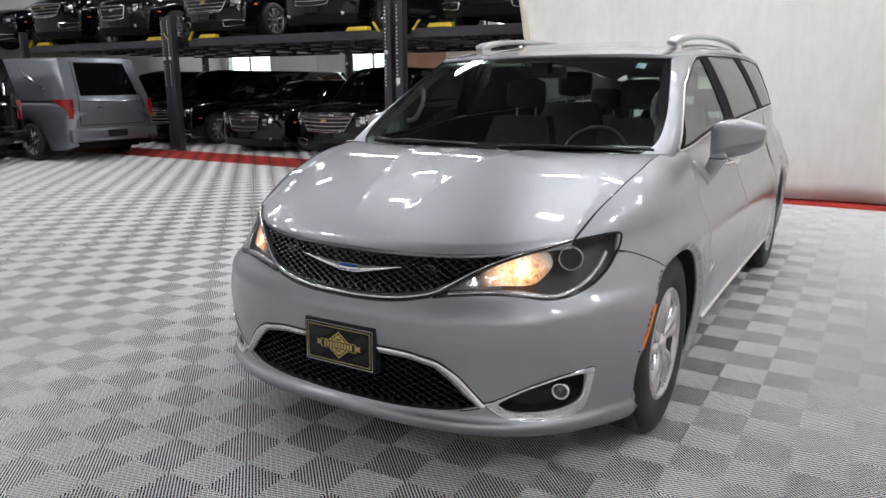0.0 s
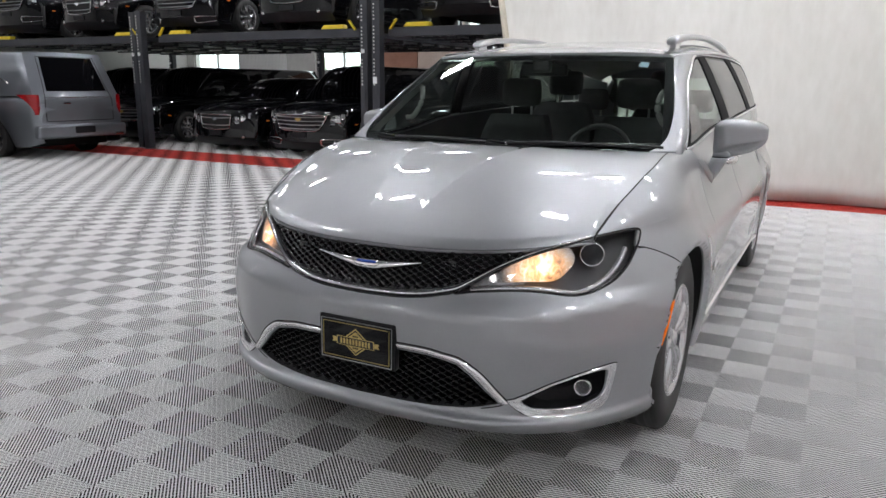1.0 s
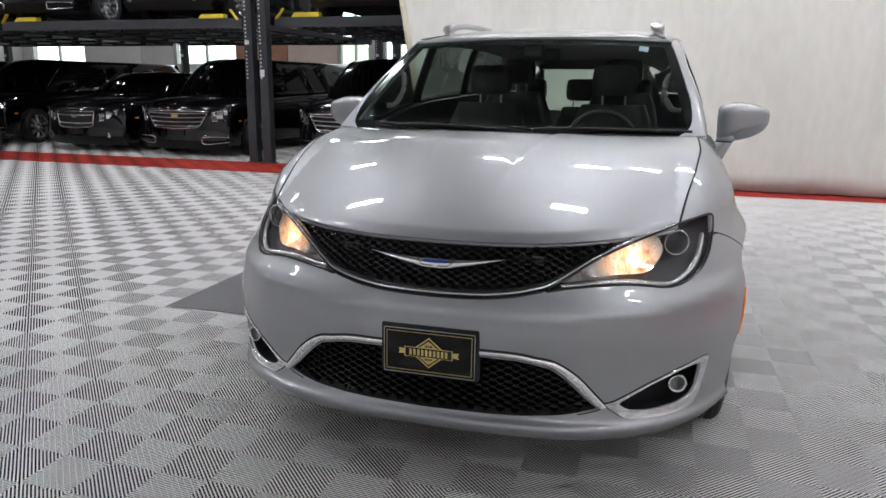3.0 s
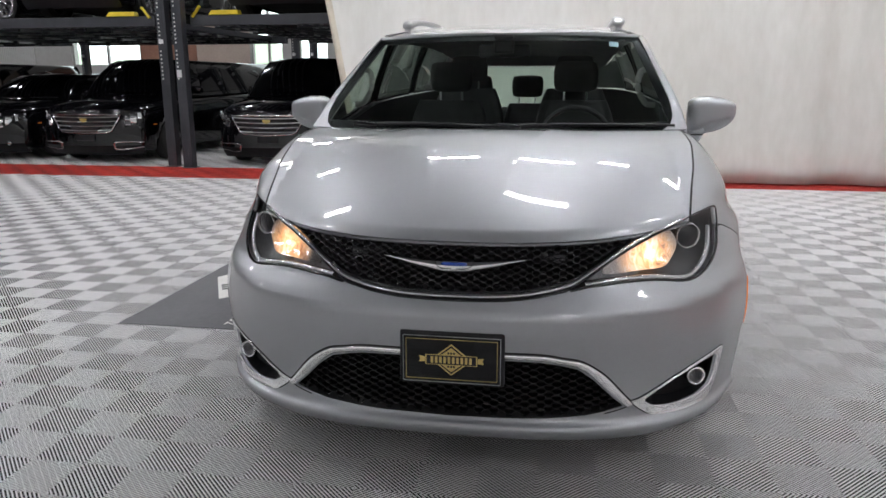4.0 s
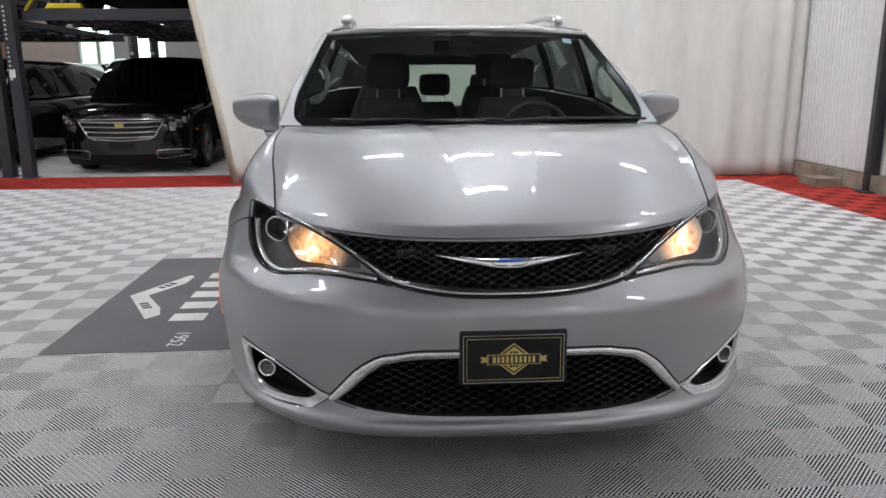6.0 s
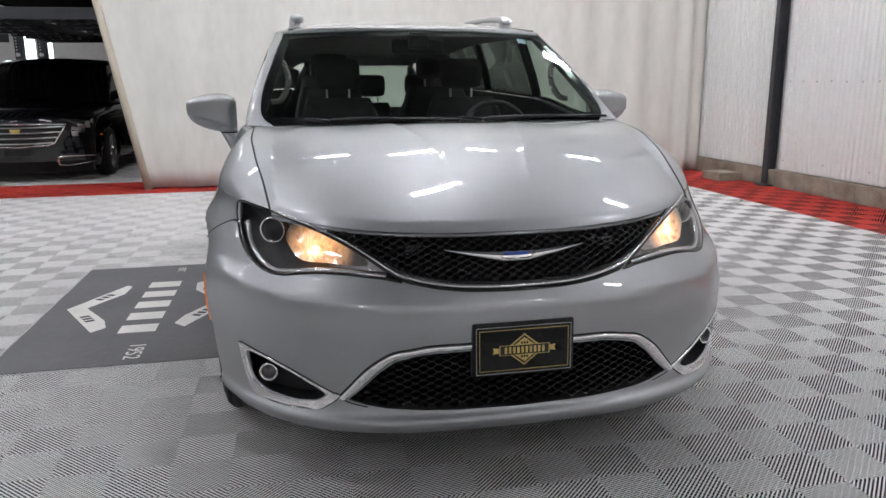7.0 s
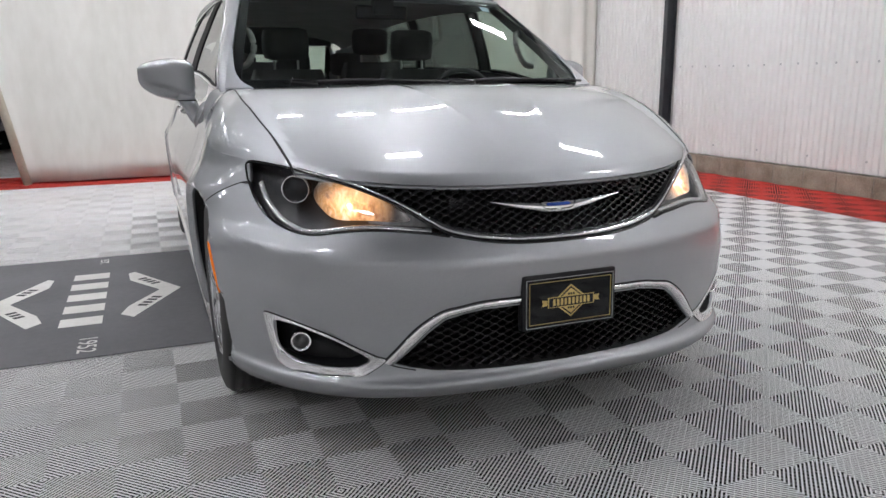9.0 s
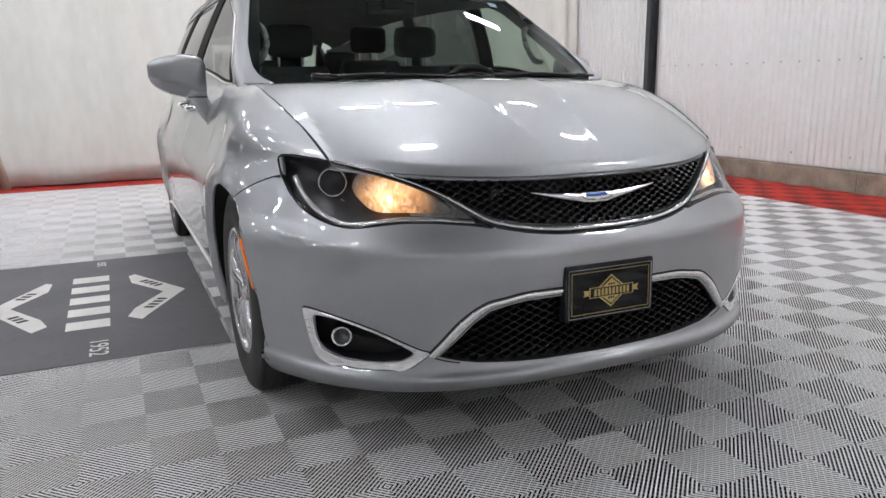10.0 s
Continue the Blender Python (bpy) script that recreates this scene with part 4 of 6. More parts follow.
# headlamps
LAMP_ALL = LAMP_LOW + LAMP_TOP
for s in (1, -1):
    lamp = new("headlamp")
    lamp.parent = van
    tagged(lamp, "clear headlamp with projector and lit amber reflector")
    oul = [(s * x, z) for x, z in rounded(LAMP_ALL, 3, closed=True)]
    inner_wall("housing", oul, 0.075, M["lamp_housing"], lamp)
    panel("lens", [(p_of(x, z), z) for x, z in oul], [], front_surf, 0.02, FRONT, M["lens"], lamp, "clear lens", skirt=0.0, lift=0.001).visible_shadow = False
    # projector
    c = on_front(s * 0.740, 0.808)
    mm = pose(c[0] - s * 0.012, c[1] + 0.03, c[2]) @ pose(0, 0, 0, 0, 0, s * 22) @ pose(0, 0, 0, 0, 0, 90)
    pr = part("projector", spun([(0.03, 0.043), (-0.006, 0.043), (-0.012, 0.0415), (-0.011, 0.0385), (0.0, 0.036)], 40, mm), M["lamp_silver"], lamp, "satin projector ring", smooth=True)
    part("bulb_lens", spun([(-0.014, 0.0005), (-0.011, 0.016), (-0.004, 0.029), (0.002, 0.037)], 32, mm), M["projector"], lamp, smooth=True)
    # lit reflector between projector and inner tip
    refl = [(.455, .728), (.56, .729), (.640, .731), (.672, .757), (.688, .795), (.662, .836), (.598, .832), (.545, .812), (.500, .786), (.462, .757)]
    refl = [(s * x, z) for x, z in rounded(refl, 4, closed=True)]
    def sunk(p, z, s=s):
        a = front_surf(p, z)
        cx, cz = s * 0.60, 0.765
        d = math.hypot((a[0] - cx) * 0.8, (z - cz) * 1.6)
        return a + np.array((0, 0.022 + 0.035 * math.exp(-(d / 0.07) ** 2), 0))
    panel("reflector", [(p_of(x, z), z) for x, z in refl], [], sunk, 0.012, FRONT, M["lamp_warm"], lamp, "warm amber reflector glowing in place of bulb light", skirt=0.0)
    bm = bmesh.new()
    a = on_front(s * 0.600, 0.768)
    bmesh.ops.create_uvsphere(bm, u_segments=16, v_segments=10, radius=0.007, matrix=Matrix.Translation((a[0], a[1] + 0.045, a[2])))
    part("bulb", bm, M["bulb_warm"], lamp, smooth=True)
    # ribbed inner tip and lower edge strip
    tip = [(.385, .707), (.44, .714), (.56, .722), (.56, .728), (.450, .726), (.455, .755), (.425, .734)]
    panel("side_reflector", [(p_of(s * x, z), z) for x, z in tip], [], lambda p, z: front_surf(p, z) + np.array((0, 0.03, 0)), 0.012, FRONT, M["lamp_grey"], lamp, skirt=0.0)
    led = rounded([(s * x, z) for x, z in [(.40, .707), (.46, .713), (.52, .718), (.60, .718), (.677, .708), (.73, .704), (.765, .714), (.799, .740), (.818, .78), (.826, .825)]], 5)
    band("strip", [on_front(x, z, -0.016) for x, z in led], 0.019, 0.006, M["lamp_silver"], lamp, "silver daylight strip along the lower edge", normals=[surface_normal(front_surf, p_of(x, z), z, FRONT) for x, z in led])
    rim = rounded([(s * x, z) for x, z in LAMP_ALL], 4, closed=True)
    band("gasket", [on_front(x, z, 0.0) for x, z in rim], 0.009, 0.003, M["black_gloss"], lamp, normals=[surface_normal(front_surf, p_of(x, z), z, FRONT) for x, z in rim], closed=True)

# plate in its black holder
holder = new("plate_holder")
holder.parent = van
tagged(holder, "black plate holder with a dealer plate")
PL = pose(0.004, 0.031, 0.480, -1.5) @ Matrix.Diagonal((0.94, 1, 0.97, 1))
bm = bmesh.new()
add_box(bm, (-0.172, -0.012, -0.088), (0.172, 0.022, 0.088), 0.010, PL)
part("frame", bm, M["black_plastic"], holder, smooth=False)
part("face", box((-0.157, -0.0145, -0.076), (0.157, -0.0125, 0.070), 0.0006, PL), M["dark_glass"], holder, "gloss black plate")
bm = bmesh.new()
for lo, hi in (((-0.150, -0.0162, 0.0618), (0.150, -0.0146, 0.0635)), ((-0.150, -0.0162, -0.0685), (0.150, -0.0146, -0.0668)), ((-0.150, -0.0162, -0.0668), (-0.1483, -0.0146, 0.0618)), ((0.1483, -0.0162, -0.0668), (0.150, -0.0146, 0.0618))):
    add_box(bm, lo, hi, 0, PL)
part("border", bm, M["gold"], holder, "gold border line")
bm = bmesh.new()
for lo, hi in (((-0.1585, -0.0155, 0.0715), (0.1585, -0.0120, 0.0732)), ((-0.1585, -0.0155, -0.0792), (0.1585, -0.0120, -0.0775)), ((-0.1602, -0.0155, -0.0775), (-0.1585, -0.0120, 0.0715)), ((0.1585, -0.0155, -0.0775), (0.1602, -0.0120, 0.0715))):
    add_box(bm, lo, hi, 0.0005, PL)
part("bead", bm, M["satin"], holder, "thin bright bead round the plate")
UPR = PL @ pose(0, -0.0146, -0.003, 90)


def plate_poly(name, pts, z, mat):
    bm = flat_poly(pts, z, 0.0007)
    bm.transform(UPR)
    return part(name, bm, mat, holder)


plate_poly("emblem", [(-.068, 0), (0, .052), (.068, 0), (0, -.052)], 0, M["gold"])
plate_poly("emblem", [(-.060, 0), (0, .046), (.060, 0), (0, -.046)], 0.0008, M["black_gloss"])
plate_poly("emblem", [(-.046, .006), (0, .040), (.046, .006)], 0.0016, M["gold"])
plate_poly("emblem", [(-.046, -.006), (.046, -.006), (0, -.040)], 0.0016, M["gold"])
plate_poly("emblem", [(-.085, -.0165), (.085, -.0165), (.085, .0165), (-.085, .0165)], 0.0024, M["gold"])
plate_poly("emblem", [(-.081, -.0145), (.081, -.0145), (.081, .0145), (-.081, .0145)], 0.0032, M["black_gloss"])
for sx in (1, -1):
    plate_poly("emblem", [(sx * .086, -.008), (sx * .106, -.010), (sx * .102, 0), (sx * .106, .010), (sx * .086, .008)], 0.001, M["gold"])
bar_word("emblem", [0.0085] * 10, 0.021, 0.0055, UPR @ pose(0, 0, 0.004), M["gold"], holder, 0.0007)
for sx in (1, -1):
    bar_word("emblem", [0.006, 0.006, 0.006], 0.007, 0.003, UPR @ pose(0, sx * 0.022, 0.0024), M["black_gloss"], holder, 0.0005)


# ---- hood ----
HOOD_END = smooth_curve([(0, 1.05), (0.4, 1.085), (0.8, 1.225)])


HOOD_BOW = smooth_curve([(0, .016), (.2, .024), (.4, .035), (.6, .036), (.8, .021), (1, 0)])


def hood_surf(a, v):
    xe = 0.714 + 0.082 * v + HOOD_BOW(v)
    x = a * xe
    zf = 0.831 + 0.038 * abs(a) ** 2.4
    y_f = on_front(min(abs(x), 0.722), min(zf, 0.872))[1] - 0.004
    y_r = HOOD_END(abs(x))
    zr = 1.103 - 0.004 * a * a
    y = y_f + (y_r - y_f) * v
    prof = 1 - (1 - v) ** 2.0
    prof = 0.9 * prof + 0.1 * v
    z = zf + (zr - zf) * prof
    z += 0.02 * (1 - abs(a) ** 2.4) * max(0.0, math.sin(math.pi * min(1.0, max(0.0, v)))) ** 0.8
    d = abs(x) - (0.080 + 0.195 * v)
    d = math.copysign(max(0.0, math.hypot(d, 0.0025) - 0.0025), d)
    z += 0.0085 * ease(v / 0.28) * (1 - 0.35 * v) * math.exp(-abs(d) / (0.10 if d > 0 else 0.03))
    z += 0.009 * ease(v / 0.3) * (1 - 0.5 * v) * max(0.0, 1 - (x / (0.080 + 0.195 * v)) ** 2)
    roll = max(0.0, 1 - v / 0.035)
    z -= 0.012 * roll ** 2
    return np.array((x, y, z))


oul = [(-1 + 2 * k / 60, 0.0) for k in range(60)] + [(1, v / 20) for v in range(20)] + [(1 - 2 * k / 60, 1.0) for k in range(60)] + [(-1, 1 - v / 20) for v in range(20)]
UP = np.array((0, 0, 1.0))
panel("hood", oul, [], hood_surf, 0.017, UP, M["silver"], van, "silver painted hood with two creases", skirt=0.02)
edge_pts = [hood_surf(-1 + 2 * k / 40, 0.0) + np.array((0, 0.006, -0.010)) for k in range(41)]
band("hood_lip", edge_pts, 0.010, 0.004, M["silver"], van)

for s in (1, -1):
    line = [hood_surf(s * 1.002, v) + np.array((s * 0.002, 0, -0.0012)) for v in np.linspace(0.0, 1.0, 40)]
    band("shut_line", line, 0.007, 0.002, M["void"], van, "dark gap along the hood", out=(0, 0, 1))

# ---- fenders ----
SHOULDER = smooth_curve([(.52, .882), (.7, .893), (.9, .913), (1.1, .94), (1.43, .985)])
for s in (1, -1):
    y_out = on_front(.840, .880)[1]
    rim = [(ARCH_F + ARCH * math.cos(a), 0.37 + ARCH * math.sin(a)) for a in np.linspace(math.radians(-22), math.pi - math.asin(0.350 / ARCH), 26)][:-1]
    top = [(y, SHOULDER(y)) for y in np.linspace(1.425, y_out + 0.005, 18)]
    oul = [(1.425, 0.225)] + top + [(y, z + 0.005) for y, z in SEAM] + list(reversed(rim))
    panel("fender", oul, [], side_surf(s), 0.018, np.array((s, -0.3, 0.0)), M["silver"], van, "silver painted front fender", skirt=0.012)
    # shoulder between the hood's edge and the flank
    rows = []
    for k in range(31):
        u = k / 30
        yo = y_out + 0.005 + (1.425 - y_out - 0.005) * u
        zo = SHOULDER(yo)
        P1 = np.array((half_width(yo, zo), yo, zo))
        low_p = np.array((half_width(yo, zo - 0.03), yo, zo - 0.03))
        tan = (P1 - low_p) / np.linalg.norm(P1 - low_p)
        hv = min(1.0, u / 0.80)
        P0 = hood_surf(1.0, hv) * np.array((1, 1, 1)) + np.array((0.004, 0, 0.0))
        if u > 0.80:
            P0 = P0 + (np.array((0.838, 1.44, 1.100)) - P0) * ((u - 0.80) / 0.20)
        d = np.linalg.norm(P1 - P0)
        C1 = P1 + tan * d * (0.40 - 0.16 * ease(u / 0.4))
        C0 = P0 + np.array((0.35 * d, 0, -0.04 * d)) + (P1 - P0) * np.array((0, 0.35, 0))
        row = []
        for j in range(11):
            t = j / 10
            q = (1 - t) ** 3 * P0 + 3 * (1 - t) ** 2 * t * C0 + 3 * (1 - t) * t * t * C1 + t**3 * P1
            if k < 6:
                edge = on_front(.722 + (.840 - .722) * t, .869 + (.883 - .869) * t, 0.002)
                q = edge + (q - edge) * (k / 6)
            row.append((s * q[0], q[1], q[2]))
        rows.append(row)
    loft("fender_top", rows, M["silver"], van, "silver painted fender shoulder")
    line = [np.array((s * half_width(y, z + 0.002), y, z + 0.002)) for y, z in SEAM]
    band("shut_line", line, 0.005, 0.001, M["void"], van, "dark gap between bumper and fender", normals=[surface_normal(side_surf(s), y, z, np.array((s, -0.3, 0.0))) for y, z in SEAM])
    # side marker on the arch edge
    mk = [(ARCH_F + (ARCH + 0.013) * math.cos(a), 0.37 + (ARCH + 0.013) * math.sin(a)) for a in np.linspace(math.radians(165), math.radians(141), 12)]
    path = [front_surf(s * p_of_y(y, z), z) for y, z in mk]
    band("side_marker", path, 0.015, 0.003, M["amber"], van, "amber side marker lamp", normals=[surface_normal(front_surf, s * p_of_y(y, z), z, np.array((s, 0, 0.0))) for y, z in mk])


# ---- doors and quarters ----
BELT = smooth_curve([(1.40, 1.090), (1.65, 1.10), (2.2, 1.16), (3.0, 1.19), (4.0, 1.215), (5.0, 1.23)])
GLASS_TOP = smooth_curve([(1.38, 1.105), (1.56, 1.25), (1.83, 1.40), (2.2, 1.535), (2.6, 1.552), (3.4, 1.562), (4.1, 1.54), (4.45, 1.50), (4.9, 1.42)])


def span(y0, y1, f, n=12):
    return [(y, f(y)) for y in np.linspace(y0, y1, n)]


for s in (1, -1):
    S = side_surf(s)
    O = np.array((s, 0, 0.0))
    d1 = [(1.435, 0.30), (2.42, 0.30)] + [(2.42, BELT(2.42))] + list(reversed(span(1.435, 2.40, BELT)))
    door = panel("front_door", d1, [], S, 0.05, O, M["silver"], van, "silver front door")
    d2 = [(2.435, 0.30), (3.30, 0.30)] + [(ARCH_R - ARCH * math.cos(a), 0.37 + ARCH * math.sin(a)) for a in np.linspace(0.0, 0.35, 4)] + [(3.66, 0.60), (3.62, BELT(3.62))] + list(reversed(span(2.435, 3.60, BELT)))
    slide = panel("sliding_door", d2, [], S, 0.05, O, M["silver"], van, "silver sliding side door")
    arc = [(ARCH_R - ARCH * math.cos(a), 0.37 + ARCH * math.sin(a)) for a in np.linspace(0.62, math.pi + 0.35, 26)]
    q = [(3.677, 0.62)] + arc + [(4.60, 0.24), (5.04, 0.30), (5.07, 0.7), (5.04, BELT(5.04))] + list(reversed(span(3.637, 5.0, BELT)))
    panel("quarter_panel", q, [], S, 0.05, O, M["silver"], van, "silver rear quarter panel", skirt=0.03)
    for parent, y, z in ((door, 2.24, 0.985), (slide, 2.62, 0.995)):
        hw = half_width(y, z)
        h = new("door_handle")
        h.parent = parent
        path = [(s * (hw + d), y + dy, z) for dy, d in ((-0.115, 0.0), (-0.095, 0.030), (0, 0.040), (0.095, 0.030), (0.115, 0.0))]
        tube("grip", rounded(path, 5), 0.015, M["chrome"], h)
        bm = spun([(0.001, 0.001), (-0.004, 0.03), (0.004, 0.042)], 20, pose(s * hw, y, z) @ Matrix.Diagonal((s, 1.6, 1, 1)))
        part("cup", bm, M["silver"], h, smooth=True)
    # sill with a chrome line
    path = [np.array((s * (half_width(y, 0.30) - 0.045), y, 0.268)) for y in np.linspace(1.33, 3.62, 24)]
    band("sill", path, 0.085, 0.012, M["black_plastic"], van, "black sill", out=(s, 0, 0))
    path = [np.array((s * (half_width(y, 0.33) + 0.001), y, 0.333 - 0.01 * math.sin((y - 1.45) / 2.0))) for y in np.linspace(1.45, 3.60, 24)]
    band("sill_trim", path, 0.020, 0.010, M["chrome"], van, "chrome sill strip", out=(s, 0, 0))
    # panes
    G = lambda y: GLASS_TOP(y) - 0.004
    B = lambda y: BELT(y) + 0.012
    g1 = [(1.497, B(1.497))] + span(1.52, 2.36, B) + [(2.27, G(2.27))] + list(reversed(span(1.575, 2.25, lambda y: GLASS_TOP(y) - 0.012)))
    panel("door_window", g1, [], S, 0.05, O, M["front_glass"], van, "tinted front door window", skirt=0.0, lift=-0.004).visible_shadow = False
    g0 = [(1.400, B(1.400)), (1.472, B(1.472)), (1.545, GLASS_TOP(1.545) - 0.012)]
    panel("quarter_light", g0, [], S, 0.03, O, M["front_glass"], van, "small fixed front window", skirt=0.0, lift=-0.004).visible_shadow = False
    g2 = span(2.53, 3.50, B) + [(3.27, G(3.27))] + list(reversed(span(2.43, 3.25, G)))
    panel("sliding_window", g2, [], S, 0.05, O, M["side_glass"], van, "dark tinted middle window", skirt=0.0, lift=-0.004).visible_shadow = False
    g3 = span(3.66, 4.45, B) + [(4.36, G(4.36))] + list(reversed(span(3.45, 4.3, G)))
    panel("rear_window", g3, [], S, 0.05, O, M["side_glass"], van, "dark tinted rear side window", skirt=0.0, lift=-0.004).visible_shadow = False
    for (ya, yb), (yc, yd), zt in (((2.362, 2.528), (2.272, 2.428), 0.0), ((3.502, 3.658), (3.272, 3.448), 0.0), ((1.474, 1.495), (1.547, 1.573), -0.012)):
        pl = [(ya, B(ya)), (yb, B(yb)), (yd, GLASS_TOP(yd) + zt), (yc, GLASS_TOP(yc) + zt)]
        panel("pillar", pl, [], S, 0.05, O, M["pillar_black"], van, "black window pillar", skirt=0.01)
    tail = span(4.46, 5.04, B) + [(4.98, 1.40)] + list(reversed(span(4.37, 4.9, G)))
    panel("rear_pillar", tail, [], S, 0.05, O, M["silver"], van, "silver rear pillar", skirt=0.01)
    for pane in (g1, g2, g3):
        ring = densify(pane, 0.04)
        ring.append(ring[0])
        band("gasket", [np.array((s * (half_width(y, z) - 0.001), y, z)) for y, z in ring], 0.020, 0.002, M["pillar_black"], van, "black rubber round a window", out=(s, 0, 0.2))
    # bright line round the panes
    run = [(y, B(y) - 0.006) for y in np.linspace(4.45, 1.40, 36)] + [(y, GLASS_TOP(y) - 0.002) for y in np.linspace(1.40, 4.40, 44)]
    band("window_trim", [np.array((s * (half_width(y, z) + 0.001), y, z)) for y, z in run], 0.012, 0.004, M["satin"], van, "satin metal window surround", out=(s, 0, 0.2))

# ---- roof, screen, pillars ----
ROOF_W = smooth_curve([(1.78, .652), (1.9, .672), (2.1, .702), (2.3, .724), (3.0, .732), (4.3, .712), (5.0, .64)])
ROOF_E = smooth_curve([(1.78, 1.512), (1.95, 1.528), (2.3, 1.538), (2.6, 1.558), (3.4, 1.568), (4.1, 1.545), (4.9, 1.43), (5.0, 1.40)])
ROOF_C = smooth_curve([(1.74, 1.530), (1.9, 1.562), (2.1, 1.592), (2.4, 1.625), (2.8, 1.65), (3.3, 1.662), (4.0, 1.652), (4.6, 1.615), (5.0, 1.56)])


def roof_surf(a, v):
    yf = 1.785 + 0.085 * a * a
    y = yf + (5.0 - yf) * v
    x = a * ROOF_W(y)
    ze, zc = ROOF_E(y), ROOF_C(y)
    k = max(0.0, 1 - abs(a) ** 2.6)
    return np.array((x, y, ze + (zc - ze) * k ** 0.62))


oul = [(-0.999 + 1.998 * k / 40, 0.0) for k in range(40)] + [(0.999, v / 40) for v in range(40)] + [(0.999 - 1.998 * k / 40, 1.0) for k in range(40)] + [(-0.999, 1 - v / 40) for v in range(40)]
panel("roof", oul, [], roof_surf, 0.045, UP, M["silver"], van, "silver painted roof", skirt=0.025)


def screen_surf(a, v):
    b = np.array((0.818 * a, 1.05 + 0.180 * a * a, 1.098 + 0.004 * a * a))
    t = np.array((0.662 * a, 1.785 + 0.085 * a * a, 1.532 - 0.014 * a * a))
    q = b + (t - b) * v
    q[2] += 0.009 * math.sin(math.pi * v)
    return q


oul = [(-1 + 2 * k / 24, 0.0) for k in range(24)] + [(1, v / 12) for v in range(12)] + [(1 - 2 * k / 24, 1.0) for k in range(24)] + [(-1, 1 - v / 12) for v in range(12)]
inn = [(a * 0.945, 0.075 + v * 0.865) for a, v in oul]
ws = panel("windscreen", oul, [], screen_surf, 0.08, np.array((0, -1.0, 1.0)), M["screen_glass"], van, "clear windscreen with a faint green tint", skirt=0.0)
ws.visible_shadow = False
panel("screen_border", oul, [inn], screen_surf, 0.06, np.array((0, -1.0, 1.0)), M["black_gloss"], van, "black printed windscreen border", skirt=0.004, lift=-0.004)
for s in (1, -1):
    rows = []
    for k in range(21):
        u = k / 20
        e = screen_surf(1.0, u) + np.array((0.004, 0, 0))
        yg = 1.37 + (2.2 - 1.37) * u
        zg = GLASS_TOP(yg) + 0.004
        g = np.array((half_width(yg, zg), yg, zg))
        row = []
        for j in range(9):
            t = j / 8
            q = e + (g - e) * t
            nrm = np.array((0.75, -0.55, 0.45))
            q = q + nrm * (0.016 * math.sin(math.pi * t))
            row.append((s * q[0], q[1], q[2]))
        rows.append(row)
    rows.insert(0, [(x, y - 0.02, z - 0.05) for x, y, z in rows[0]])
    loft("screen_pillar", rows, M["silver"], van, "silver windscreen pillar")
    # roof rail: a flat bar with a wide shoe in front, over a grey strip in the roof's groove
    def on_roof(x, y, up):
        return np.array((s * x, y, roof_surf(x / ROOF_W(y), (y - 1.84) / 3.16)[2] + up))
    rows = []
    for y, up, half_w, thick in ((2.17, 0.026, 0.020, 0.008), (2.19, 0.034, 0.031, 0.016), (2.24, 0.040, 0.034, 0.021), (2.34, 0.045, 0.031, 0.021), (2.5, 0.050, 0.025, 0.018), (2.8, 0.054, 0.022, 0.016), (3.2, 0.056, 0.021, 0.016), (3.7, 0.050, 0.021, 0.016), (4.05, 0.038, 0.021, 0.016), (4.25, 0.022, 0.022, 0.014), (4.38, 0.0, 0.020, 0.010)):
        c = on_roof(0.585 + 0.02 * math.sin((y - 2.2) / 2.2 * math.pi), y, up)
        rows.append([(c[0] + half_w * math.copysign(abs(math.cos(a)) ** 0.6, math.cos(a)), y, c[2] + thick * math.copysign(abs(math.sin(a)) ** 0.7, math.sin(a))) for a in [2 * math.pi * k / 18 for k in range(18)]])
    loft("roof_rail", rows, M["satin"], van, "satin silver roof rail", closed=True, caps=True)
    for y, half_y in ((2.25, 0.055), (4.22, 0.06)):
        c = on_roof(0.588, y, 0.0)
        part("rail_post", box((c[0] - 0.018, y - half_y, c[2] - 0.02), (c[0] + 0.018, y + half_y, c[2] + 0.034), 0.006), M["satin"], van, "satin roof rail foot")
    band("roof_strip", [np.array((s * (0.628 - 0.045 * ease((y - 1.9) / 0.4)), y, roof_surf((0.628 - 0.045 * ease((y - 1.9) / 0.4)) / ROOF_W(y), max(0.0, (y - 1.84) / 3.16))[2] + 0.0005)) for y in np.linspace(1.88, 4.45, 30)], 0.030, 0.004, M["lamp_housing"], van, "grey strip in the roof groove", out=(0, 0, 1), level=True)

# silver foot of each windscreen pillar, rounding the lower corner of the glass
for s in (1, -1):
    foot = rounded([(s * a, v) for a, v in ((0.885, -0.015), (0.935, 0.035), (0.968, 0.11), (0.985, 0.20), (1.0, 0.34))], 5) + [(s * 1.012, 0.34), (s * 1.012, -0.015)]
    panel("pillar_foot", foot, [], screen_surf, 0.012, UP, M["silver"], van, "silver foot of a windscreen pillar", skirt=0.006, lift=0.009)

# tailgate with its pane
def tail_surf(x, z):
    return np.array((x, 5.08 - 0.16 * (max(0, z - 0.95) / 0.6) ** 1.6 - 0.10 * (abs(x) / 0.95) ** 3, z))


